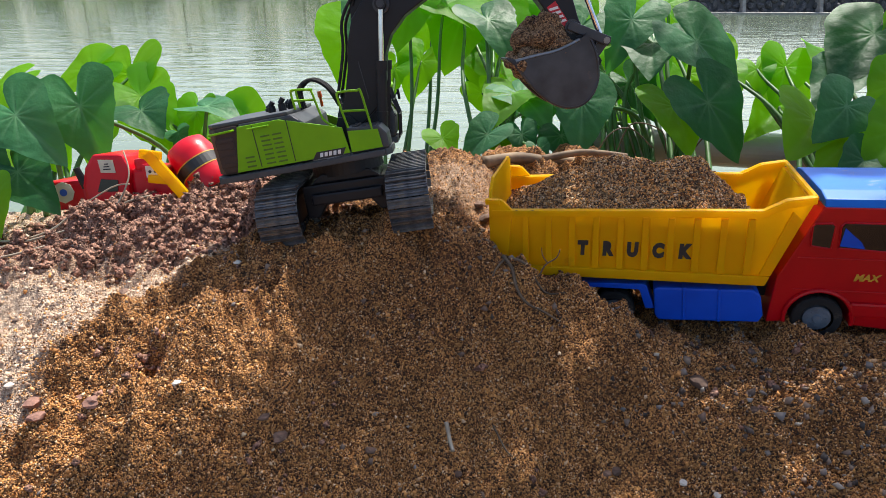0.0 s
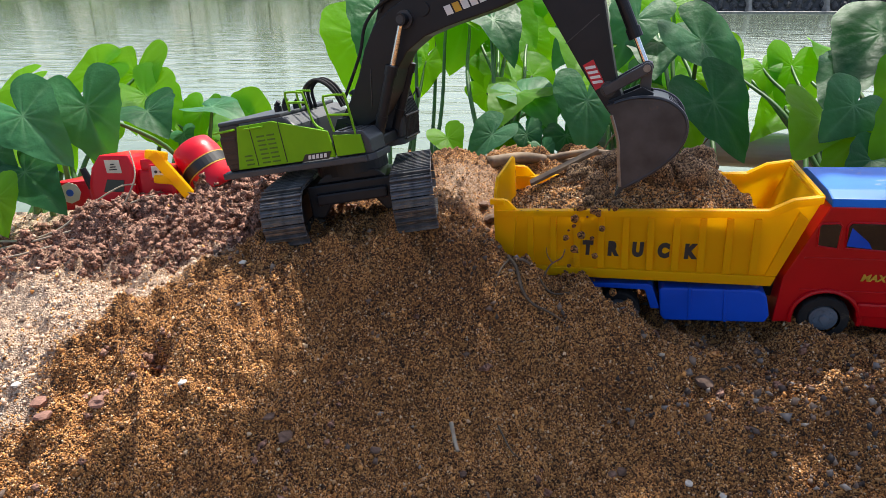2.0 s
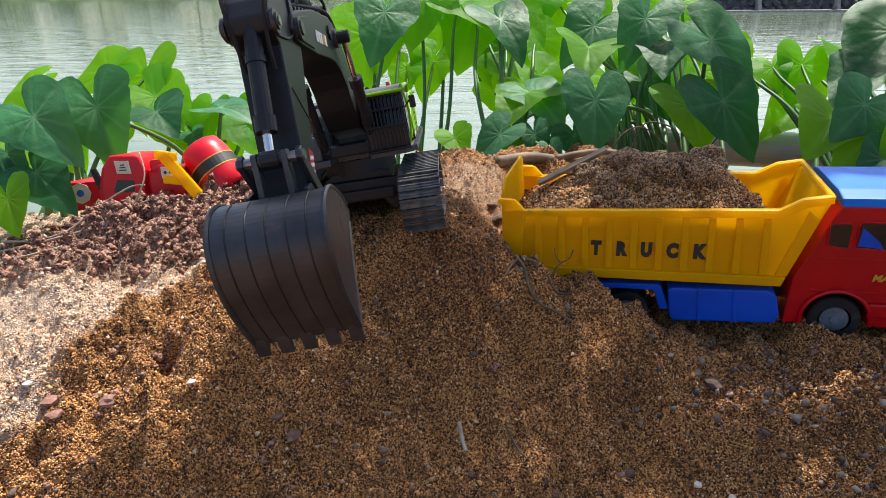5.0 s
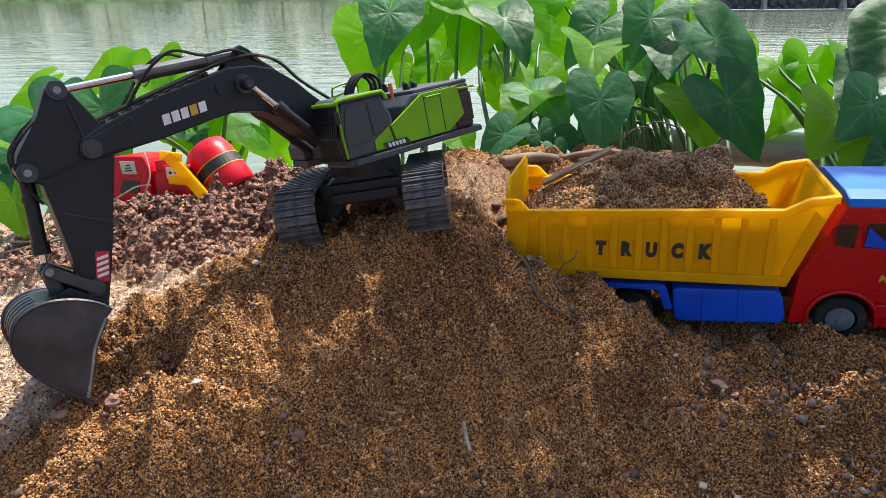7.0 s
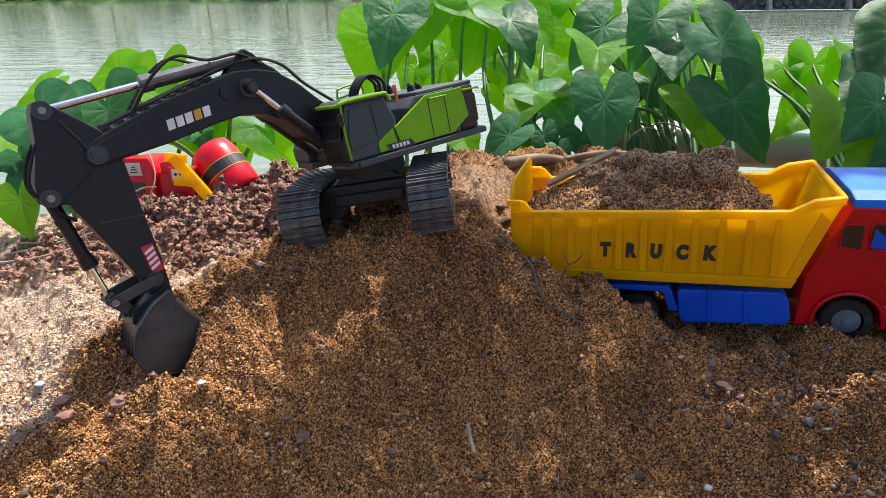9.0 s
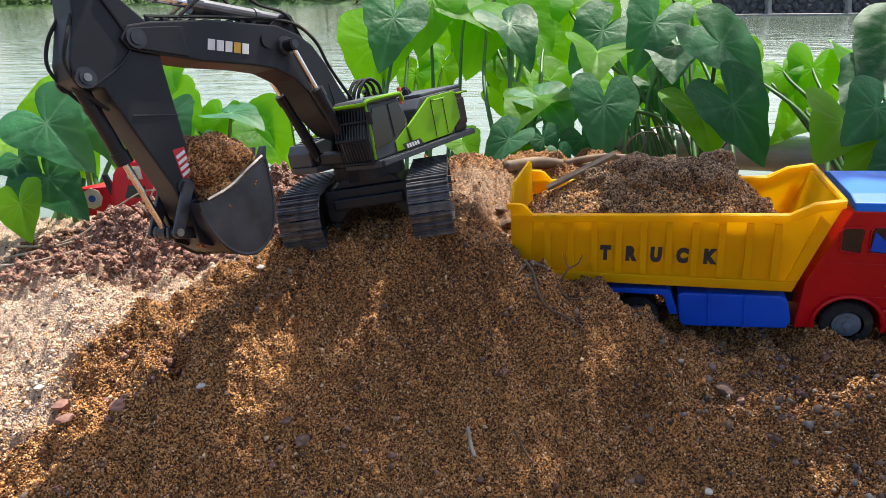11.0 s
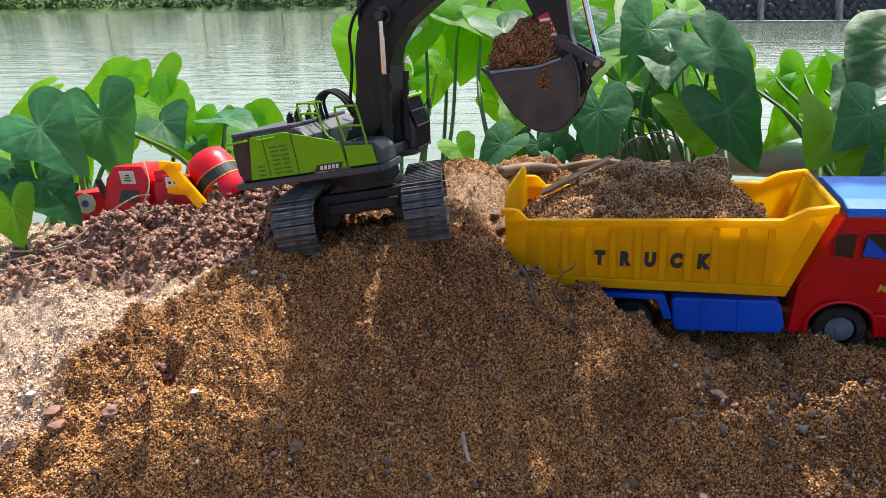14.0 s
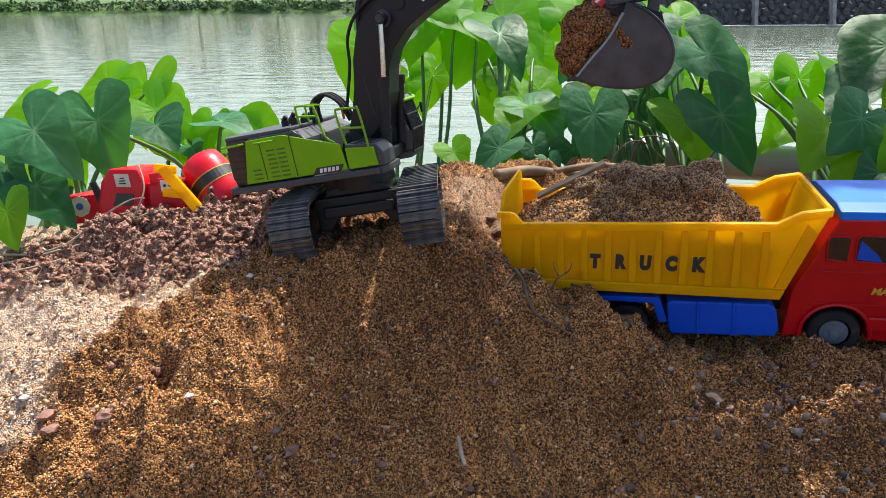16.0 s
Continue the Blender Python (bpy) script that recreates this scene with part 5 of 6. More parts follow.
def shore_trees():
    rng = random.Random(9)
    for k in range(26):
        x = -85 + 4.6 * k + rng.uniform(-1.2, 1.2)
        y = max(62 - .42 * max(x, -30), 29) + rng.uniform(4.0, 8)
        low = x > 8
        h = rng.uniform(2.2, 3.4) if low else rng.uniform(4.5, 8.0)
        tree = thing("shore_tree", Matrix.Translation((x, y + (7 if low else 0), .6)), "leafy green tree on the far shore", "tree", "trees on the far shore")
        bm = bmesh.new()
        tube(bm, bend([(0, 0, 0), (.1, 0, h * .3), (rng.uniform(-.4, .4), 0, h * .7)], 4), .16, 7, .05)
        part("trunk", bm, TWIG, tree)
        bm = bmesh.new()
        for _ in range(6):
            leafy_cloud(bm, (rng.uniform(-1.6, 1.6), rng.uniform(-1, 1), h * rng.uniform(.35, .85)), (1.5, 1.2, h * .22), 160, rng, .32)
        part("crown", bm, BUSH, tree)
    for k in range(34):
        x = -62 + 2.35 * k + rng.uniform(-.5, .5)
        if x > 12:
            continue
        y = max(62 - .42 * max(x, -30), 29) + 1.4
        bush = thing("bush", Matrix.Translation((x, y, .15)), "low green bush hanging over the far water edge", "bush", "bushes along the far shore")
        bm = bmesh.new()
        leafy_cloud(bm, (0, 0, .6), (1.5, .9, .7), 240, rng, .2)
        part("crown", bm, BUSH, bush)


def embankment():
    """Rubble wall with pale piers along the right part of the far shore."""
    rng = random.Random(3)
    wall = thing("embankment", pose(8, 29.0, 0, 0, 0, -4), "dark rubble stone embankment wall with concrete piers", "wall")
    bm = bmesh.new()
    prism(bm, [(-.3, -.3), (.5, 1.5), (2, 1.5), (2, -.3)], 0, 42, plane="yz")
    core = part("core", bm, BANKSTONE, wall)
    shapes = []
    for k in range(5):
        b = bmesh.new()
        bmesh.ops.create_icosphere(b, subdivisions=1, radius=1)
        for v in b.verts:
            v.co *= rng.uniform(.8, 1.15)
        shapes.append(mesh_of("stone", b, BANKSTONE))
    for i in range(42):
        for j in range(6):
            st = new("stone", shapes[rng.randrange(5)])
            st.parent = core
            z = .05 + .25 * j
            st.matrix_basis = Matrix.LocRotScale((.2 + .45 * i + rng.uniform(-.1, .1) + .2 * (j % 2), -.17 + z * .444, z), Euler((rng.uniform(0, 6), rng.uniform(0, 6), rng.uniform(0, 6))), Vector((.25, .16, .15)))
    for i in range(7):
        bm = bmesh.new()
        box(bm, (1.5 + 3.1 * i, -.06, .72), (.14, .5, 1.7), .02, Matrix.Rotation(radians(-20), 4, "X"))
        part("pier", bm, CONCRETE, wall, "pale concrete pier")
    bm = bmesh.new()
    box(bm, (21, -.55, .02), (42, .5, .12), .02)
    part("footing", bm, CONCRETE, wall)


far_shore()
shore_trees()
embankment()


# ---- unseen overhanging tree, added to shade the sand ----
def shade_tree():
    rng = random.Random(21)
    tree = thing("unseen_shade_tree", pose(2.6, .9, .55), "unseen tree added to shade the bank with its leafy branch", "tree")
    bm = bmesh.new()
    tube(bm, bend([(0, 0, -.1), (.05, .1, 1.2), (-.1, .3, 2.4), (-.2, .4, 4.0)], 6), .12, 10, .06)
    part("trunk", bm, TWIG, tree)
    limbs = [[(-.1, .3, 2.0), (-.7, .7, 2.3), (-1.5, .8, 2.35), (-2.3, .75, 2.3)], [(-.1, .3, 2.2), (-.8, .4, 2.5), (-1.6, .3, 2.5), (-2.2, .25, 2.45)],
             [(-.7, .7, 2.3), (-1.2, .95, 2.4), (-1.9, 1.05, 2.4)]]
    for pts in limbs:
        bm = bmesh.new()
        tube(bm, bend(pts, 6), .03, 7, .006)
        part("limb", bm, TWIG, tree)
    off = SUN * (2.25 / SUN.z)
    # leaves are left out over these ovals so sun patches land there
    gaps = [(-.44, .55, .06, .035), (-.25, .60, .035, .02), (-.258, .63, .05, .03), (-.285, .655, .045, .05), (-.262, .69, .03, .04), (-.183, .674, .026, .028), (.179, .693, .03, .018), (.350, .656, .065, .022), (.456, .628, .08, .024), (.50, .685, .09, .035), (.40, .575, .07, .02), (.20, .62, .03, .02), (-.17, .80, .05, .03), (-.09, .775, .03, .02), (.30, .70, .05, .025), (.42, .70, .05, .022), (.24, .585, .05, .018), (.52, .575, .05, .02), (.12, .66, .02, .03), (.33, .535, .06, .016), (.10, .80, .025, .02), (-.03, .80, .03, .012), (.05, .743, .018, .03), (.43, .86, .06, .09), (.317, .6, .02, .015), (.56, .60, .05, .02), (.15, .80, .035, .02), (.23, .81, .03, .025), (.31, .79, .03, .02)]
    for k in range(8):
        bm = bmesh.new()
        n = 0
        while n < 440:
            gx, gy, h = rng.uniform(-.50, 1.15), rng.uniform(.28, 1.25), rng.uniform(-.25, .35)
            if gx < -.20 + .35 * max(0, gy - .62) * 2 + .06 * math.sin(19 * gy) and (gy > .565 + .02 * math.sin(21 * gx) or gx < -.36):
                continue
            if gy > .93 - .10 * math.sin(5 * gx) and (gx < .36 or rng.random() < .55) or any(((gx - a) / r) ** 2 + ((gy - b) / r2) ** 2 < 1 for a, b, r, r2 in gaps):
                continue
            p = Vector((gx, gy, .68)) + SUN * ((2.25 + h) / SUN.z) - Vector((2.6, .9, .55))
            a = Vector((rng.uniform(-1, 1), rng.uniform(-1, 1), rng.uniform(-.3, .3))).normalized()
            b = a.cross(Vector((rng.uniform(-.4, .4), rng.uniform(-.4, .4), 1))).normalized()
            s = rng.uniform(.022, .042)
            vs = [bm.verts.new(p + a * s), bm.verts.new(p + b * s * .55 + a * s * .1), bm.verts.new(p - a * s), bm.verts.new(p - b * s * .55 + a * s * .1)]
            bm.faces.new(vs)
            n += 1
        part("leaf_spray", bm, BUSH, tree, "spray of small green leaves")


shade_tree()


# ---- pipe, planks, roots ----
def pipe():
    ob = thing("water_pipe", pose(.72, 1.50, .742, 0, 0, -2), "grey plastic water pipe lying behind the plants", "pipe")
    bm = bmesh.new()
    rod(bm, (-.42, 0, .012), (.95, 0, -.05), .043, 28)
    part("tube", bm, PIPE, ob, smooth=False)
    for x, z in ((.31, -.021), (-.30, .007)):
        bm = bmesh.new()
        rod(bm, (x - .03, 0, z + .0013), (x + .03, 0, z - .0013), .0475, 28)
        part("collar", bm, PIPE, ob)


pipe()


def twig(name, pts, r, mat, label, r2=None):
    bm = bmesh.new()
    tube(bm, bend(pts, 6), r, 7, r2 if r2 is not None else r * .5)
    ob = new(name, mesh_of(name, bm, mat, True))
    return tagged(ob, label, "twig" if "root" not in name else "root")


def ground_z(x, y):
    return float(surface(np.array([x], float), np.array([y], float))[0])


# ---- tipped-over toy mixer behind the clods ----
def mixer_truck():
    ob = thing("mixer_truck", pose(-.566, 1.165, .766, -10, -3, 4), "red toy concrete mixer lying tilted behind the clods", "toy truck")

    def put(name, mat, c, s, bev, label="", rot=None, parent=None):
        bm = bmesh.new()
        box(bm, c, s, bev, rot)
        return part(name, bm, mat, parent or ob, label)
    hood = put("hood", BRIGHT_RED, (-.125, -.01, -.022), (.085, .13, .058), .010, "red hood with a round sticker")
    for k, (r, m, dy) in enumerate(((.021, STICKER, 0), (.007, BLUEPRINT, -.0008))):
        bm = bmesh.new()
        rod(bm, (-.130, -.0762 + dy, -.016), (-.130, -.0750 + dy, -.016), r, 8 if k == 0 else 14)
        part("sticker", bm, m, hood, "worn cream sticker" if k == 0 else "blue dot on the sticker")
    put("grille", BLACKP, (-.166, -.045, -.03), (.006, .05, .03), .002, parent=hood)
    bm = bmesh.new()
    prism(bm, [(-.085, -.045), (.0, -.045), (.0, -.005), (.006, .02), (-.004, .050), (-.060, .054), (-.078, .03), (-.088, -.005)], -.085, .055, bevel=.007)
    cab = part("cab", bm, BRIGHT_RED, ob, "red cab with dark window openings")
    bm = bmesh.new()
    prism(bm, [(-.060, -.018), (-.022, -.020), (-.018, .002), (-.050, .006)], -.0868, -.0850, bevel=.0004)
    part("window", bm, GLASS, cab, "dark window opening")
    bm = bmesh.new()
    prism(bm, [(-.048, .018), (-.020, .016), (-.022, .041), (-.050, .043)], -.0866, -.0852, bevel=.0004)
    st = part("sticker", bm, STICKER, cab, "cream sticker with dark marks")
    for k in range(3):
        bm = bmesh.new()
        box(bm, (-.035, -.0871, .024 + .005 * k), (.014 - .003 * k, .0006, .0022), 0)
        part("mark", bm, BLACKPRINT, st)
    bm = bmesh.new()
    rod(bm, (-.088, -.07, -.01), (-.098, -.075, .03), .008, 12, .006)
    part("exhaust", bm, BLACKP, cab)
    body = put("body", BRIGHT_RED, (.036, -.012, -.012), (.075, .12, .066), .009, "red body behind the cab")
    put("block", BRIGHT_RED, (.030, -.05, .028), (.038, .05, .024), .006, parent=body)
    put("box", BRIGHT_RED, (.050, -.076, .012), (.040, .02, .034), .004, parent=body)
    bm = bmesh.new()
    box(bm, (.050, -.0868, .014), (.026, .0012, .022), .0004)
    st = part("sticker", bm, WHITEP, body, "white sticker with dark marks")
    for k in range(2):
        bm = bmesh.new()
        rod(bm, (.045 + .010 * k, -.0882, .014), (.045 + .010 * k, -.0872, .014), .003, 10)
        part("mark", bm, BLACKPRINT, st)
    put("step", BRIGHT_RED, (.03, -.078, -.036), (.06, .03, .016), .004, parent=body)
    for a, b, w in (((.05, -.098, .050), (.108, -.102, -.035), .022), ((.072, -.03, .052), (.13, -.04, -.02), .016), ((.035, -.098, .050), (.075, -.098, .042), .018), ((.045, -.098, .002), (.095, -.1, -.006), .016)):
        a, b = Vector(a), Vector(b)
        d = b - a
        put("yellow_frame", YELLOW, (a + b) / 2, (d.length, .014, w), .004, "yellow plastic drum frame", Matrix.Rotation(math.atan2(-d.z, d.x), 4, "Y"))
    axis_ = Vector((.55, -.25, -.80)).normalized()
    c = Vector((.126, -.03, .008))
    bm = bmesh.new()
    prof = [(-.060, .034), (-.056, .041), (-.030, .047), (.030, .048), (.050, .047), (.055, .043), (.055, .037), (.050, .034)]
    q = axis_.to_track_quat("Z", "Y").to_matrix()
    rings = [[bm.verts.new(c + q @ Vector((math.cos(2 * math.pi * i / 36) * r, math.sin(2 * math.pi * i / 36) * r, s))) for i in range(36)] for s, r in prof]
    for a, b in zip(rings, rings[1:]):
        for i in range(36):
            bm.faces.new((a[i], a[(i + 1) % 36], b[(i + 1) % 36], b[i]))
    bm.faces.new(rings[0])
    bm.faces.new(list(reversed(rings[-1])))
    bmesh.ops.recalc_face_normals(bm, faces=bm.faces)
    drum = part("drum", bm, BRIGHT_RED, ob, "glossy red mixer drum with a black band", True)
    for s0, s1, r, m in ((-.010, .010, .0486, BLACKPRINT), (.0105, .0125, .0486, GOLD), (-.0125, -.0105, .0486, GOLD)):
        bm = bmesh.new()
        rod(bm, c + axis_ * s0, c + axis_ * s1, r, 36)
        part("band", bm, m, drum)
    ob.scale = (.92, .92, .92)


mixer_truck()


# ---- stones, roots, planks ----
PEBBLE = material("single_stone", (.20, .12, .085), .85, dark=(.11, .065, .045), scale=30, bump=.5, bump_scale=120, per_object=.3)
PINKSTONE = material("pink_stone", (.32, .165, .12), .85, dark=(.2, .1, .075), scale=40, bump=.5, bump_scale=120)
WHITESTONE = material("white_stone", (.65, .60, .52), .75, dark=(.5, .45, .4), scale=40, bump=.3)


def stone(x, y, s, mat, label, seed, flat=.7):
    rng = random.Random(seed)
    bm = bmesh.new()
    bmesh.ops.create_icosphere(bm, subdivisions=2, radius=1)
    o = Vector((rng.uniform(0, 99), rng.uniform(0, 99), 0))
    for v in bm.verts:
        v.co *= 1 + .45 * noise.noise(v.co * 1.1 + o) + .12 * noise.noise(v.co * 3 + o)
        v.co = Vector((round(v.co.x * 3.2) / 3.2 * .4 + v.co.x * .6, v.co.y, v.co.z))
    bmesh.ops.transform(bm, matrix=Matrix.Diagonal((s, s * .8, s * flat, 1)), verts=bm.verts)
    ob = new("stone", mesh_of("stone", bm, mat))
    ob.matrix_basis = Matrix.LocRotScale((x, y, ground_z(x, y) + s * flat * .25), Euler((0, 0, rng.uniform(0, 6))), None)
    return tagged(ob, label, "stone", "loose stones on the sand")


for k, (x, y, s) in enumerate(((-.187, .592, .014), (-.206, .596, .009), (-.442, .786, .015), (.315, .657, .015), (.25, .688, .009), (-.085, .597, .008), (.203, .582, .011), (.189, .577, .008),
                               (.071, .985, .016), (.060, 1.005, .013), (.078, .965, .012), (.062, .955, .009), (-.60, .66, .013), (-.66, .90, .02), (-.52, .88, .010), (.016, .579, .009), (.36, .60, .008))):
    stone(x, y, s * .8, PEBBLE, "rough brown stone half sunk in sand", k + 1, .5)
for k, (x, y, s) in enumerate(((-.386, .578, .011), (-.412, .600, .010), (-.46, .59, .012), (-.43, .55, .009))):
    stone(x, y, s, PINKSTONE, "pinkish brick fragment lying on the sand", k + 40, .5)
for k, (x, y, s) in enumerate(((-.492, .603, .008), (.268, .551, .007), (-.278, .781, .008), (.12, .60, .006), (.05, .53, .006), (-.30, .60, .007), (.30, .535, .006))):
    stone(x, y, s * .75, WHITESTONE, "small pale pebble on the sand", k + 60, .45)

GRAVEL = bpy.data.materials.new("mixed_gravel")
GRAVEL.use_nodes = True
gn, gl = GRAVEL.node_tree.nodes, GRAVEL.node_tree.links
gi = gn.new("ShaderNodeNewGeometry")
gr = gn.new("ShaderNodeValToRGB")
ge = gr.color_ramp.elements
# the share of dark grains also stands in for shaded gaps
ge[0].color, ge[1].color = (.04, .018, .007, 1), (.80, .62, .40, 1)
for pos_, col in ((.24, (.11, .043, .013)), (.48, (.44, .190, .050)), (.72, (.74, .355, .100)), (.9, (.58, .34, .17))):
    e_ = ge.new(pos_)
    e_.color = (*col, 1)
gl.new(gi.outputs["Random Per Island"], gr.inputs[0])
gl.new(gr.outputs[0], gn["Principled BSDF"].inputs["Base Color"])
gn["Principled BSDF"].inputs["Roughness"].default_value = .8


def gravel_mesh(name, P, R, rng, mat):
    """Many small angular stones in one mesh."""
    base = np.array(((1, 0, 0), (-1, 0, 0), (0, 1, 0), (0, -1, 0), (0, 0, 1), (0, 0, -1)), float)
    tri = np.array(((0, 2, 4), (2, 1, 4), (1, 3, 4), (3, 0, 4), (2, 0, 5), (1, 2, 5), (3, 1, 5), (0, 3, 5)))
    n = len(P)
    q = rng.normal(size=(n, 4))
    q /= np.linalg.norm(q, axis=1, keepdims=True)
    w, x, y, z = q.T
    rot = np.stack([1 - 2 * (y * y + z * z), 2 * (x * y - z * w), 2 * (x * z + y * w), 2 * (x * y + z * w), 1 - 2 * (x * x + z * z), 2 * (y * z - x * w), 2 * (x * z - y * w), 2 * (y * z + x * w), 1 - 2 * (x * x + y * y)], -1).reshape(n, 3, 3)
    sc = rng.uniform(.65, 1.45, (n, 1, 3)) * R[:, None, None]
    v = (base[None] * rng.uniform(.7, 1.3, (n, len(base), 1)) + rng.uniform(-.28, .28, (n, len(base), 3))) * sc
    v = np.einsum("nij,nkj->nki", rot, v) + P[:, None, :]
    f = (tri[None] + (np.arange(n) * len(base))[:, None, None]).reshape(-1, 3)
    me = bpy.data.meshes.new(name)
    me.vertices.add(n * len(base))
    me.vertices.foreach_set("co", v.astype(np.float32).ravel())
    me.loops.add(f.size)
    me.loops.foreach_set("vertex_index", f.astype(np.int32).ravel())
    me.polygons.add(len(f))
    me.polygons.foreach_set("loop_start", (np.arange(len(f)) * 3).astype(np.int32))
    me.update(calc_edges=True)
    me.materials.append(mat)
    return me


def scatter():
    rng = np.random.RandomState(4)
    n = 330000
    y = .40 + .86 * rng.random_sample(n) ** 1.35
    x = rng.uniform(-1, 1, n) * (.12 + .78 * y)
    keep = (rng.random_sample(n) > .85 * clod_mask(x, y)) & (rng.random_sample(n) > .75 * dry_lit_mask(x, y)) & (value_noise(x, y, 7, 12, 3) + rng.uniform(-.5, .9, n) > -.3)
    x, y = x[keep], y[keep]
    r = .0007 + .0008 * rng.random_sample(len(x)) ** 2.2 + .0016 * (rng.random_sample(len(x)) > .988)
    P = np.stack([x, y, surface(x, y) + .45 * r], -1)
    ob = new("gravel", gravel_mesh("gravel", P, r, rng, GRAVEL))
    tagged(ob, "loose brown and pale gravel grains over the sand", "gravel", kind="stuff")
    # coarser stones, most of them beside the truck
    n = 5200
    y = .42 + .6 * rng.random_sample(n)
    x = rng.uniform(-.6, .75, n)
    keep = (rng.random_sample(n) < np.clip(.25 + 1.3 * x, .12, .95)) & (value_noise(x, y, 9, 31, 2) > -.15)
    x, y = x[keep], y[keep]
    r = .0018 + .0036 * rng.random_sample(len(x)) ** 2.4
    P = np.stack([x, y, surface(x, y) + .3 * r], -1)
    tagged(new("coarse_gravel", gravel_mesh("coarse_gravel", P, r, rng, STONES)), "grey and brown small stones over the sand", "gravel", kind="stuff")
    # clods of dark earth
    n = 15000
    x, y = rng.uniform(-.8, -.12, n), rng.uniform(.84, 1.22, n)
    keep = rng.random_sample(n) < clod_mask(x, y)
    x, y = x[keep], y[keep]
    r = .0012 + .008 * rng.random_sample(len(x)) ** 4
    # crumbs of the same earth down the mound, and a knot of them round the burrow
    mx, my = rng.uniform(-.42, .5, 420), rng.uniform(.44, .8, 420)
    ok = value_noise(mx, my, 12, 41, 3) > .35
    mx, my = np.append(mx[ok], -.346 + rng.normal(0, .016, 26)), np.append(my[ok], .652 + rng.normal(0, .009, 26))
    x, y = np.append(x, mx), np.append(y, my)
    r = np.append(r, .002 + .0055 * rng.random_sample(len(mx)) ** 2)
    P = np.stack([x, y, surface(x, y) + .3 * r], -1)
    tagged(new("clods", gravel_mesh("clods", P, r, rng, CLOD)), "dark reddish clods of damp earth", "earth", kind="stuff")
    # dry crumbs on the trampled ground
    n = 30000
    x, y = rng.uniform(-.85, -.15, n), rng.uniform(.42, 1.12, n)
    keep = rng.random_sample(n) < np.maximum(dry_lit_mask(x, y), .25 * clod_mask(x, y))
    x, y = x[keep], y[keep]
    r = .0006 + .0030 * rng.random_sample(len(x)) ** 7
    P = np.stack([x, y, surface(x, y) + .3 * r], -1)
    tagged(new("dry_crumbs", gravel_mesh("dry_crumbs", P, r, rng, CRUMB)), "pale dry crumbs of trampled earth", "earth", kind="stuff")
    # grains on the load in the truck
    n = 16000
    u, v = rng.random_sample(n), rng.random_sample(n)
    pts = np.array([heap_point(a, b) for a, b in zip(u, v)])
    r = .0009 + .0013 * rng.random_sample(n) ** 2
    ob = new("load_gravel", gravel_mesh("load_gravel", pts, r, rng, GRAVEL))
    ob.matrix_basis = TRUCK_AT
    tagged(ob, "loose gravel grains on the truck's load", "gravel", kind="stuff")


STONES = GRAVEL.copy()
STONES.name = "small_stones"
for e_, col in zip(next(k for k in STONES.node_tree.nodes if k.type == "VALTORGB").color_ramp.elements, ((.04, .035, .035), (.10, .07, .055), (.17, .11, .08), (.25, .18, .13), (.20, .18, .17), (.45, .38, .30))):
    e_.color = (*col, 1)
CRUMB = GRAVEL.copy()
CRUMB.name = "pale_crumbs"
for e_, col in zip(next(k for k in CRUMB.node_tree.nodes if k.type == "VALTORGB").color_ramp.elements, ((.28, .18, .12), (.46, .31, .21), (.66, .49, .35), (.76, .58, .42), (.56, .37, .27), (.80, .66, .52))):
    e_.color = (*col, 1)
CLOD = soil("dark_clod_earth", (.42, .225, .155), (.25, .122, .082), (.07, .034, .023), 300, 1.0)
scatter()


def on_ground(pts, lift=.003):
    return [(x, y, ground_z(x, y) + lift) for x, y in pts]


twig("dry_stick", on_ground([(.004, .622), (.008, .611), (.012, .598)], .004), .0028, PALEROOT, "short pale dry stick on the sand", .0024)
twig("root", on_ground([(.082, .795), (.092, .775), (.098, .752), (.110, .735), (.128, .722), (.15, .722)]), .0028, TWIG, "brown root on the sand beside the truck")
twig("root", on_ground([(.09, .79), (.11, .775), (.135, .757), (.16, .745)]), .0024, TWIG, "brown root on the sand beside the truck")
twig("root", on_ground([(.085, .79), (.07, .775), (.064, .76)]), .0018, TWIG, "thin brown root on the sand")
twig("twig", [(.128, .765, .742), (.135, .762, .76), (.148, .758, .772), (.152, .758, .784)], .0014, TWIG, "thin dry twig leaning on the truck bed")
twig("twig", [(.137, .762, .764), (.130, .76, .775), (.128, .759, .786)], .0009, TWIG, "thin dry twig leaning on the truck bed")
twig("twig", on_ground([(.233, .508), (.25, .513), (.275, .511)]), .0018, TWIG, "dark dry twig on the gravel")
twig("twig", on_ground([(.06, .62), (.075, .60), (.085, .585)]), .0014, TWIG, "dark dry twig on the gravel")
for k, pts in enumerate(([(-.78, .93, .69), (-.70, .93, .70), (-.62, .97, .715), (-.56, 1.0, .745), (-.53, 1.03, .80), (-.545, 1.06, .84)],
                         [(-.80, .99, .68), (-.70, .98, .705), (-.60, 1.0, .73), (-.54, 1.02, .76), (-.50, 1.03, .77)],
                         [(-.80, 1.02, .69), (-.72, 1.0, .70), (-.66, 1.0, .72), (-.62, 1.02, .75), (-.56, 1.03, .785), (-.53, 1.03, .79)],
                         [(-.82, .90, .68), (-.72, .90, .685), (-.64, .94, .70)])):
    twig("root", pts, .0022 if k < 3 else .003, PALEROOT, "long pale root trailing over the bank", .0012)
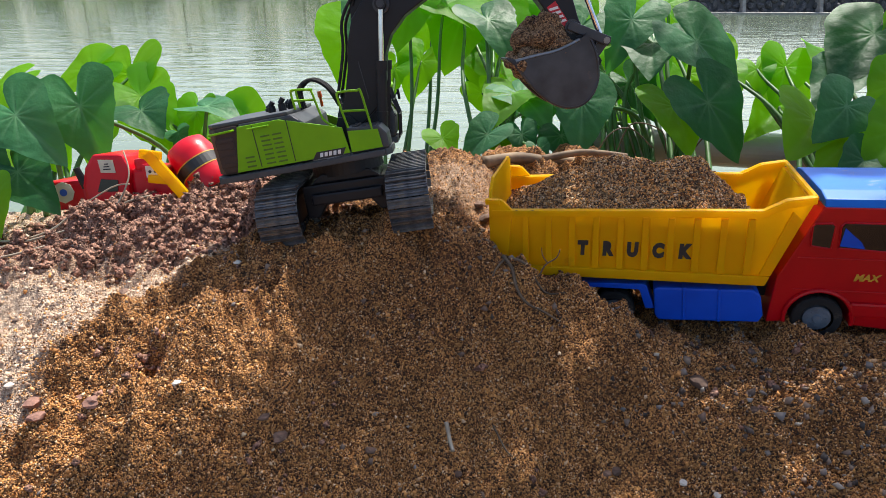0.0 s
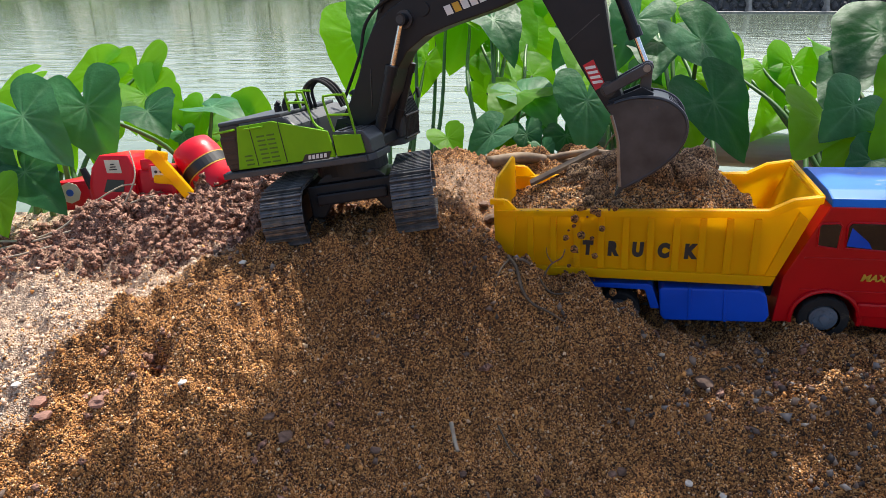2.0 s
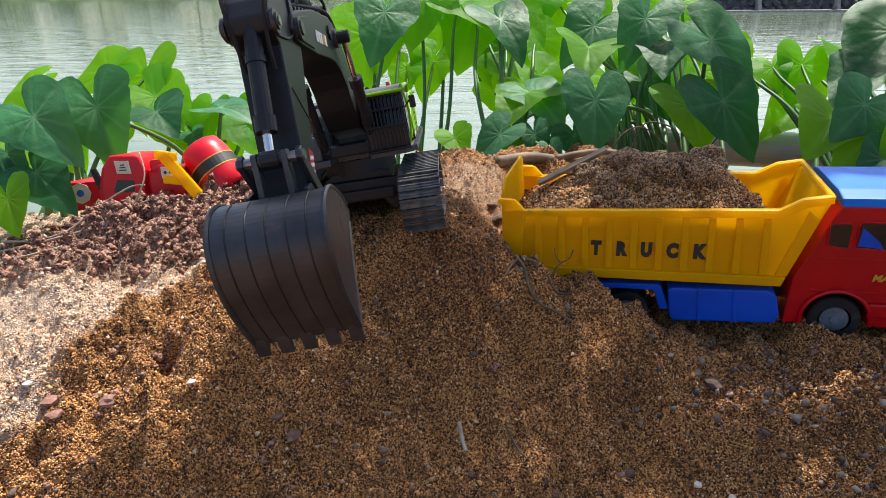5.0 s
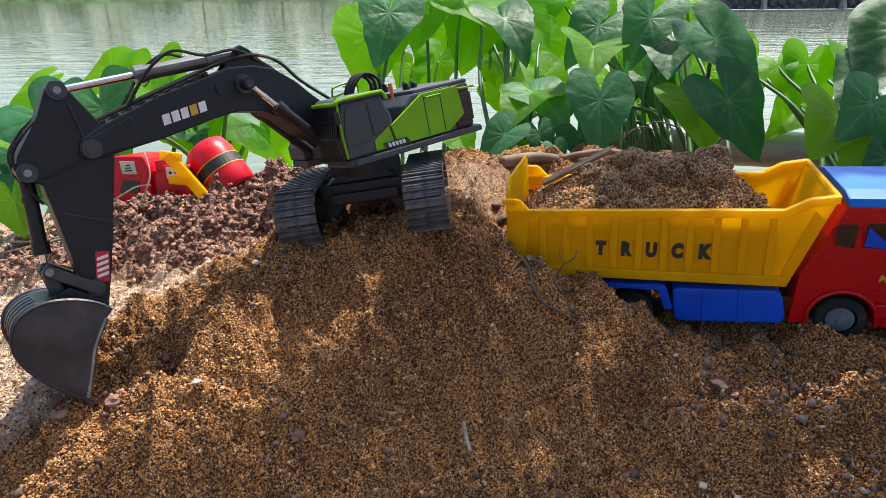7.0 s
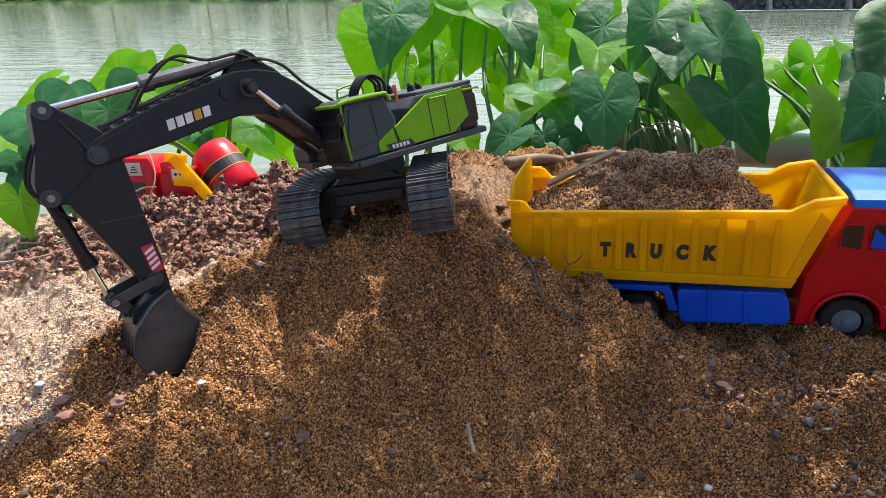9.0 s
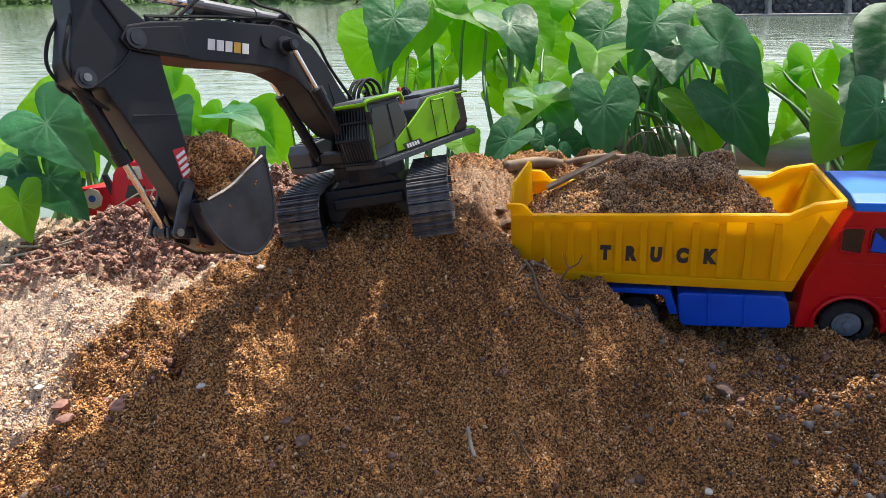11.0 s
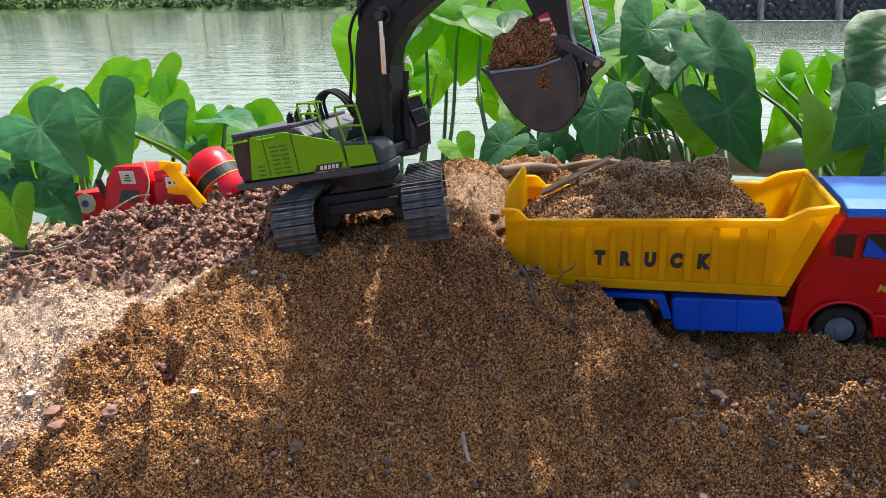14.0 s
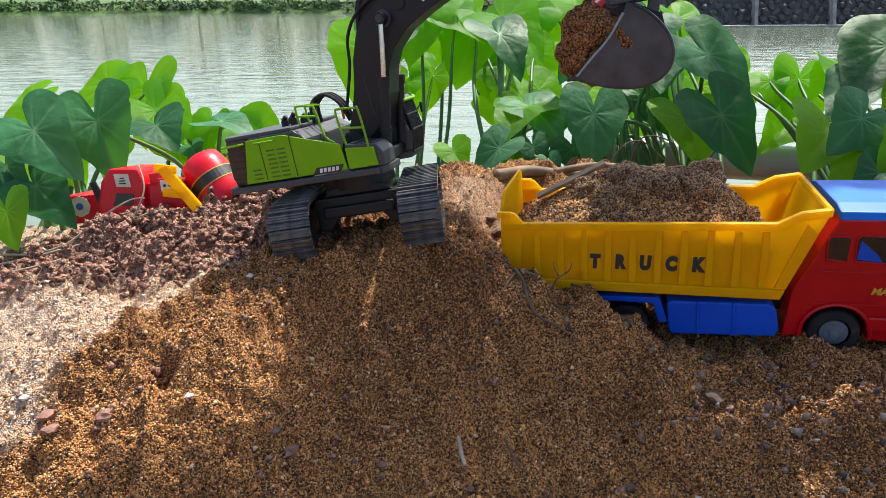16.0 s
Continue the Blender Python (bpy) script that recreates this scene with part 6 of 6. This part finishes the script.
for k, pts in enumerate(([(.30, 1.25, .77), (.33, 1.24, .83), (.37, 1.24, .84), (.42, 1.25, .80)], [(.36, 1.3, .76), (.38, 1.28, .84), (.44, 1.27, .83), (.46, 1.28, .78)], [(.52, 1.3, .78), (.55, 1.28, .83), (.60, 1.3, .80)])):
    twig("root", pts, .0016, TWIG, "thin looping root among the stalks", .0012)


def plank(name, p, q, w, t, label, mat=WOOD):
    p, q = Vector(p), Vector(q)
    d = q - p
    bm = bmesh.new()
    box(bm, (0, 0, 0), (d.length, w, t), min(t, w) * .25)
    for v in bm.verts:
        v.co += Vector((0, .12 * w * noise.noise(v.co * 60), .2 * t * noise.noise(v.co * 45 + Vector((5, 0, 0)))))
    ob = new(name, mesh_of(name, bm, mat))
    ob.matrix_basis = Matrix.Translation((p + q) / 2) @ d.to_track_quat("X", "Z").to_matrix().to_4x4()
    return tagged(ob, label, "wood")


twig("driftwood", [(.075, 1.15, .795), (.14, 1.18, .797), (.20, 1.195, .788), (.27, 1.225, .778)], .013, WOOD, "weathered grey-brown log of driftwood behind the truck", .008)
twig("driftwood", [(.19, 1.19, .792), (.27, 1.20, .803), (.36, 1.215, .792)], .008, WOOD, "weathered stick lying behind the truck", .005)


# ---- sand that the bucket carries ----
def clump(seed, r, mat=None, cuts=4):
    rng = random.Random(seed)
    bm = bmesh.new()
    bmesh.ops.create_icosphere(bm, subdivisions=cuts, radius=1)
    o = Vector((rng.uniform(0, 99), rng.uniform(0, 99), rng.uniform(0, 99)))
    for v in bm.verts:
        v.co *= r * (1 + .30 * noise.noise(v.co * 1.6 + o) + .10 * noise.noise(v.co * 5 + o) + .05 * noise.noise(v.co * 14 + o))
    ob = new("sand_clump", mesh_of("sand_clump", bm, mat or SAND, True))
    return tagged(ob, "clump of damp coarse brown sand", "sand", "sand moved by the bucket")


SPOTS = [(m, n - .010, .6 * y) for m, n, y in [(.030, .020, -.030), (.030, .020, .0), (.030, .020, .030), (.070, .018, -.028), (.070, .018, .002), (.068, .018, .030), (.040, -.006, -.020), (.044, -.008, .018), (.020, .044, 0), (.058, -.002, .0), (.034, -.022, -.010), (.054, -.022, .016), (.070, -.012, .0)]]
SIZES = (.027, .027, .027, .024, .026, .024, .026, .026, .028, .024, .022, .020, .020)
first_load = [clump(100 + k, SIZES[k], HEAP) for k in range(13)]
TOP = [(.078, -.012, -.019), (.078, -.012, .019), (.086, -.014, .0), (.060, -.024, -.020), (.058, -.024, .020), (.076, -.026, -.008), (.036, -.020, -.019), (.036, -.020, .019), (.048, -.030, -.010), (.054, -.028, .010), (.040, -.034, .0), (.070, -.024, .0), (.042, -.024, .014), (.042, -.024, -.014)]
second_load = [clump(200 + k, r, SAND) for k, r in enumerate(SIZES + (.020, .020, .018, .021, .021, .020, .019, .019, .026, .026, .026, .023, .022, .022))]
spill = [clump(300 + k, .004 + .003 * (k % 3), HEAP, 2) for k in range(26)]
trickle = [clump(400 + k, .0018 + .0012 * (k % 3), SAND, 2) for k in range(64)]
overflow = [clump(500 + k, .0016 + .0013 * (k % 4), SAND, 2) for k in range(84)]
wood_chip = plank("wood_chip", (-.055, 0, 0), (.055, 0, 0), .021, .005, "rough brown strip of bark from the load", WOOD)


def in_bucket(t, spot):
    """Where a clump sits, at a time, when it rides in the bucket."""
    m, n, y = spot
    c, s = math.cos(radians(BUCKET_TURN)), math.sin(radians(BUCKET_TURN))
    return EXC_AT @ joints(t)["bucket"] @ Matrix.Translation((m * c - n * s, y, m * s + n * c))


def fall(start, rest, t0, t):
    """Free fall from one pose to a resting one."""
    span = .26
    k = min(max((t - t0) / span, 0), 1)
    p, q = start.translation, rest.translation
    z = p.z + (q.z - p.z) * k * k
    return Matrix.Translation((p.x + (q.x - p.x) * k, p.y + (q.y - p.y) * k, z)) @ start.to_quaternion().to_matrix().to_4x4()


def motions():
    times = [round(.1 * k, 1) for k in range(161)]
    poses = [(t, joints(t)) for t in times]
    for ob, key in ((house, "house"), (boom, "boom"), (stick, "stick"), (bucket, "bucket"), (boom_cylinders[0][0], "lift"), (boom_cylinders[1][0], "lift"),
                    (boom_cylinders[0][1], "lift_rod"), (boom_cylinders[1][1], "lift_rod"), (stick_cylinder[0], "push"), (stick_cylinder[1], "push_rod"),
                    (bucket_cylinder[0], "curl"), (bucket_cylinder[1], "curl_rod"), (guide_link, "guide"), (bucket_link, "link")):
        walk(ob, [(t, p[key]) for t, p in poses])
    rng = random.Random(77)
    # the first load pours out onto the heap in the truck
    order = [10, 11, 12, 5, 7, 9, 4, 3, 6, 2, 1, 0, 8]
    for k, ob in enumerate(first_load):
        t0 = .85 + .06 * order.index(k)
        x, y = .13 + .012 * order.index(k) + rng.uniform(-.015, .015), .075 + rng.uniform(-.02, .03)
        rest = TRUCK_AT @ Matrix.Translation((x, y, heap_height(x, y) - .013))
        start = in_bucket(t0, SPOTS[k])
        walk(ob, [(t, in_bucket(t, SPOTS[k]) if t <= t0 else fall(start, rest, t0, t)) for t in [u for u in times if u < 2.6] + [16.0]])
    for k, ob in enumerate(spill):
        t0 = .85 + 1.0 * k / len(spill)
        spot = (.085 + rng.uniform(-.02, .01), rng.uniform(-.01, .01), rng.uniform(-.04, .04))
        x, y = .10 + .15 * k / len(spill) + rng.uniform(-.03, .03), .07 + rng.uniform(-.045, .05)
        rest = TRUCK_AT @ Matrix.Translation((x, y, heap_height(x, y) + .001))
        start = in_bucket(t0, spot)
        walk(ob, [(t, in_bucket(t, spot) if t <= t0 else fall(start, rest, t0, t)) for t in [u for u in times if u < 2.6] + [16.0]])
    # some of it runs over the side of the bed
    for k, ob in enumerate(overflow):
        t0 = round(1.5 + 1.0 * (k / len(overflow)) ** 1.2, 2)
        x = .135 + rng.gauss(0, .022 if k < 50 else .014)
        home = TRUCK_AT @ Matrix.Translation((x, .03, .070))
        rim = TRUCK_AT @ Matrix.Translation((x, -.006 - rng.uniform(0, .012), .101))
        p = TRUCK_AT @ Vector((x + rng.uniform(-.015, .01), -.014 - rng.uniform(0, .03), 0))
        rest = Matrix.Translation((p.x, p.y, ground_z(p.x, p.y) + .001))
        rows = [(0.0, home), (t0 - .12, home)] + [(t0 + .04 * j, fall(rim, rest, t0, t0 + .04 * j)) for j in range(8)] + [(16.0, rest)]
        walk(ob, rows)
    # a last trickle runs off the teeth and falls beside the truck
    for k, ob in enumerate(trickle):
        t0 = 3.35 + 1.0 * k / len(trickle)
        spot = (.098, rng.uniform(-.004, .004), rng.uniform(-.04, .02))
        start = in_bucket(t0, spot)
        x, y = start.translation.x + rng.uniform(-.015, .015), min(start.translation.y, .77) - rng.uniform(.0, .03)
        rest = Matrix.Translation((x, y, ground_z(x, y)))
        home = TRUCK_AT @ Matrix.Translation((.20 + rng.uniform(-.05, .05), .07 + rng.uniform(-.03, .03), .08))
        rows = [(0.0, home), (3.0, home)] + [(t, in_bucket(t, spot)) for t in times if 3.2 <= t <= t0]
        rows += [(t, fall(start, rest, t0, t)) for t in times if t0 < t < t0 + .45] + [(16.0, rest)]
        walk(ob, rows)
    # the strip of bark stands in the load, then lies on the heap
    lean = Matrix.Translation((.0, 0, -.02)) @ Matrix.Rotation(radians(75), 4, "Y")
    p, q = TRUCK_AT @ Vector((.045, .095, .104)), TRUCK_AT @ Vector((.140, .115, .150))
    d = q - p
    rest = Matrix.Translation((p + q) / 2) @ d.to_track_quat("X", "Z").to_matrix().to_4x4()
    rows = [(t, in_bucket(t, (.02, -.045, .02)) @ lean) for t in times if t <= 1.1]
    a = rows[-1][1]
    for t, k in ((1.2, .25), (1.3, .6), (1.4, 1.0), (16.0, 1.0)):
        rows.append((t, Matrix.LocRotScale(a.translation.lerp(rest.translation, k), a.to_quaternion().slerp(rest.to_quaternion(), k), None)))
    walk(wood_chip, rows)
    # the second load is dug out of the flank and carried
    for k, ob in enumerate(second_load):
        spot = (SPOTS + TOP)[k]
        deep = Matrix.Translation((0, 0, -.15)) @ in_bucket(9.8, spot)
        walk(ob, [(0.0, deep), (9.4, deep)] + [(t, in_bucket(t, spot)) for t in times if t >= 10.0])


motions()
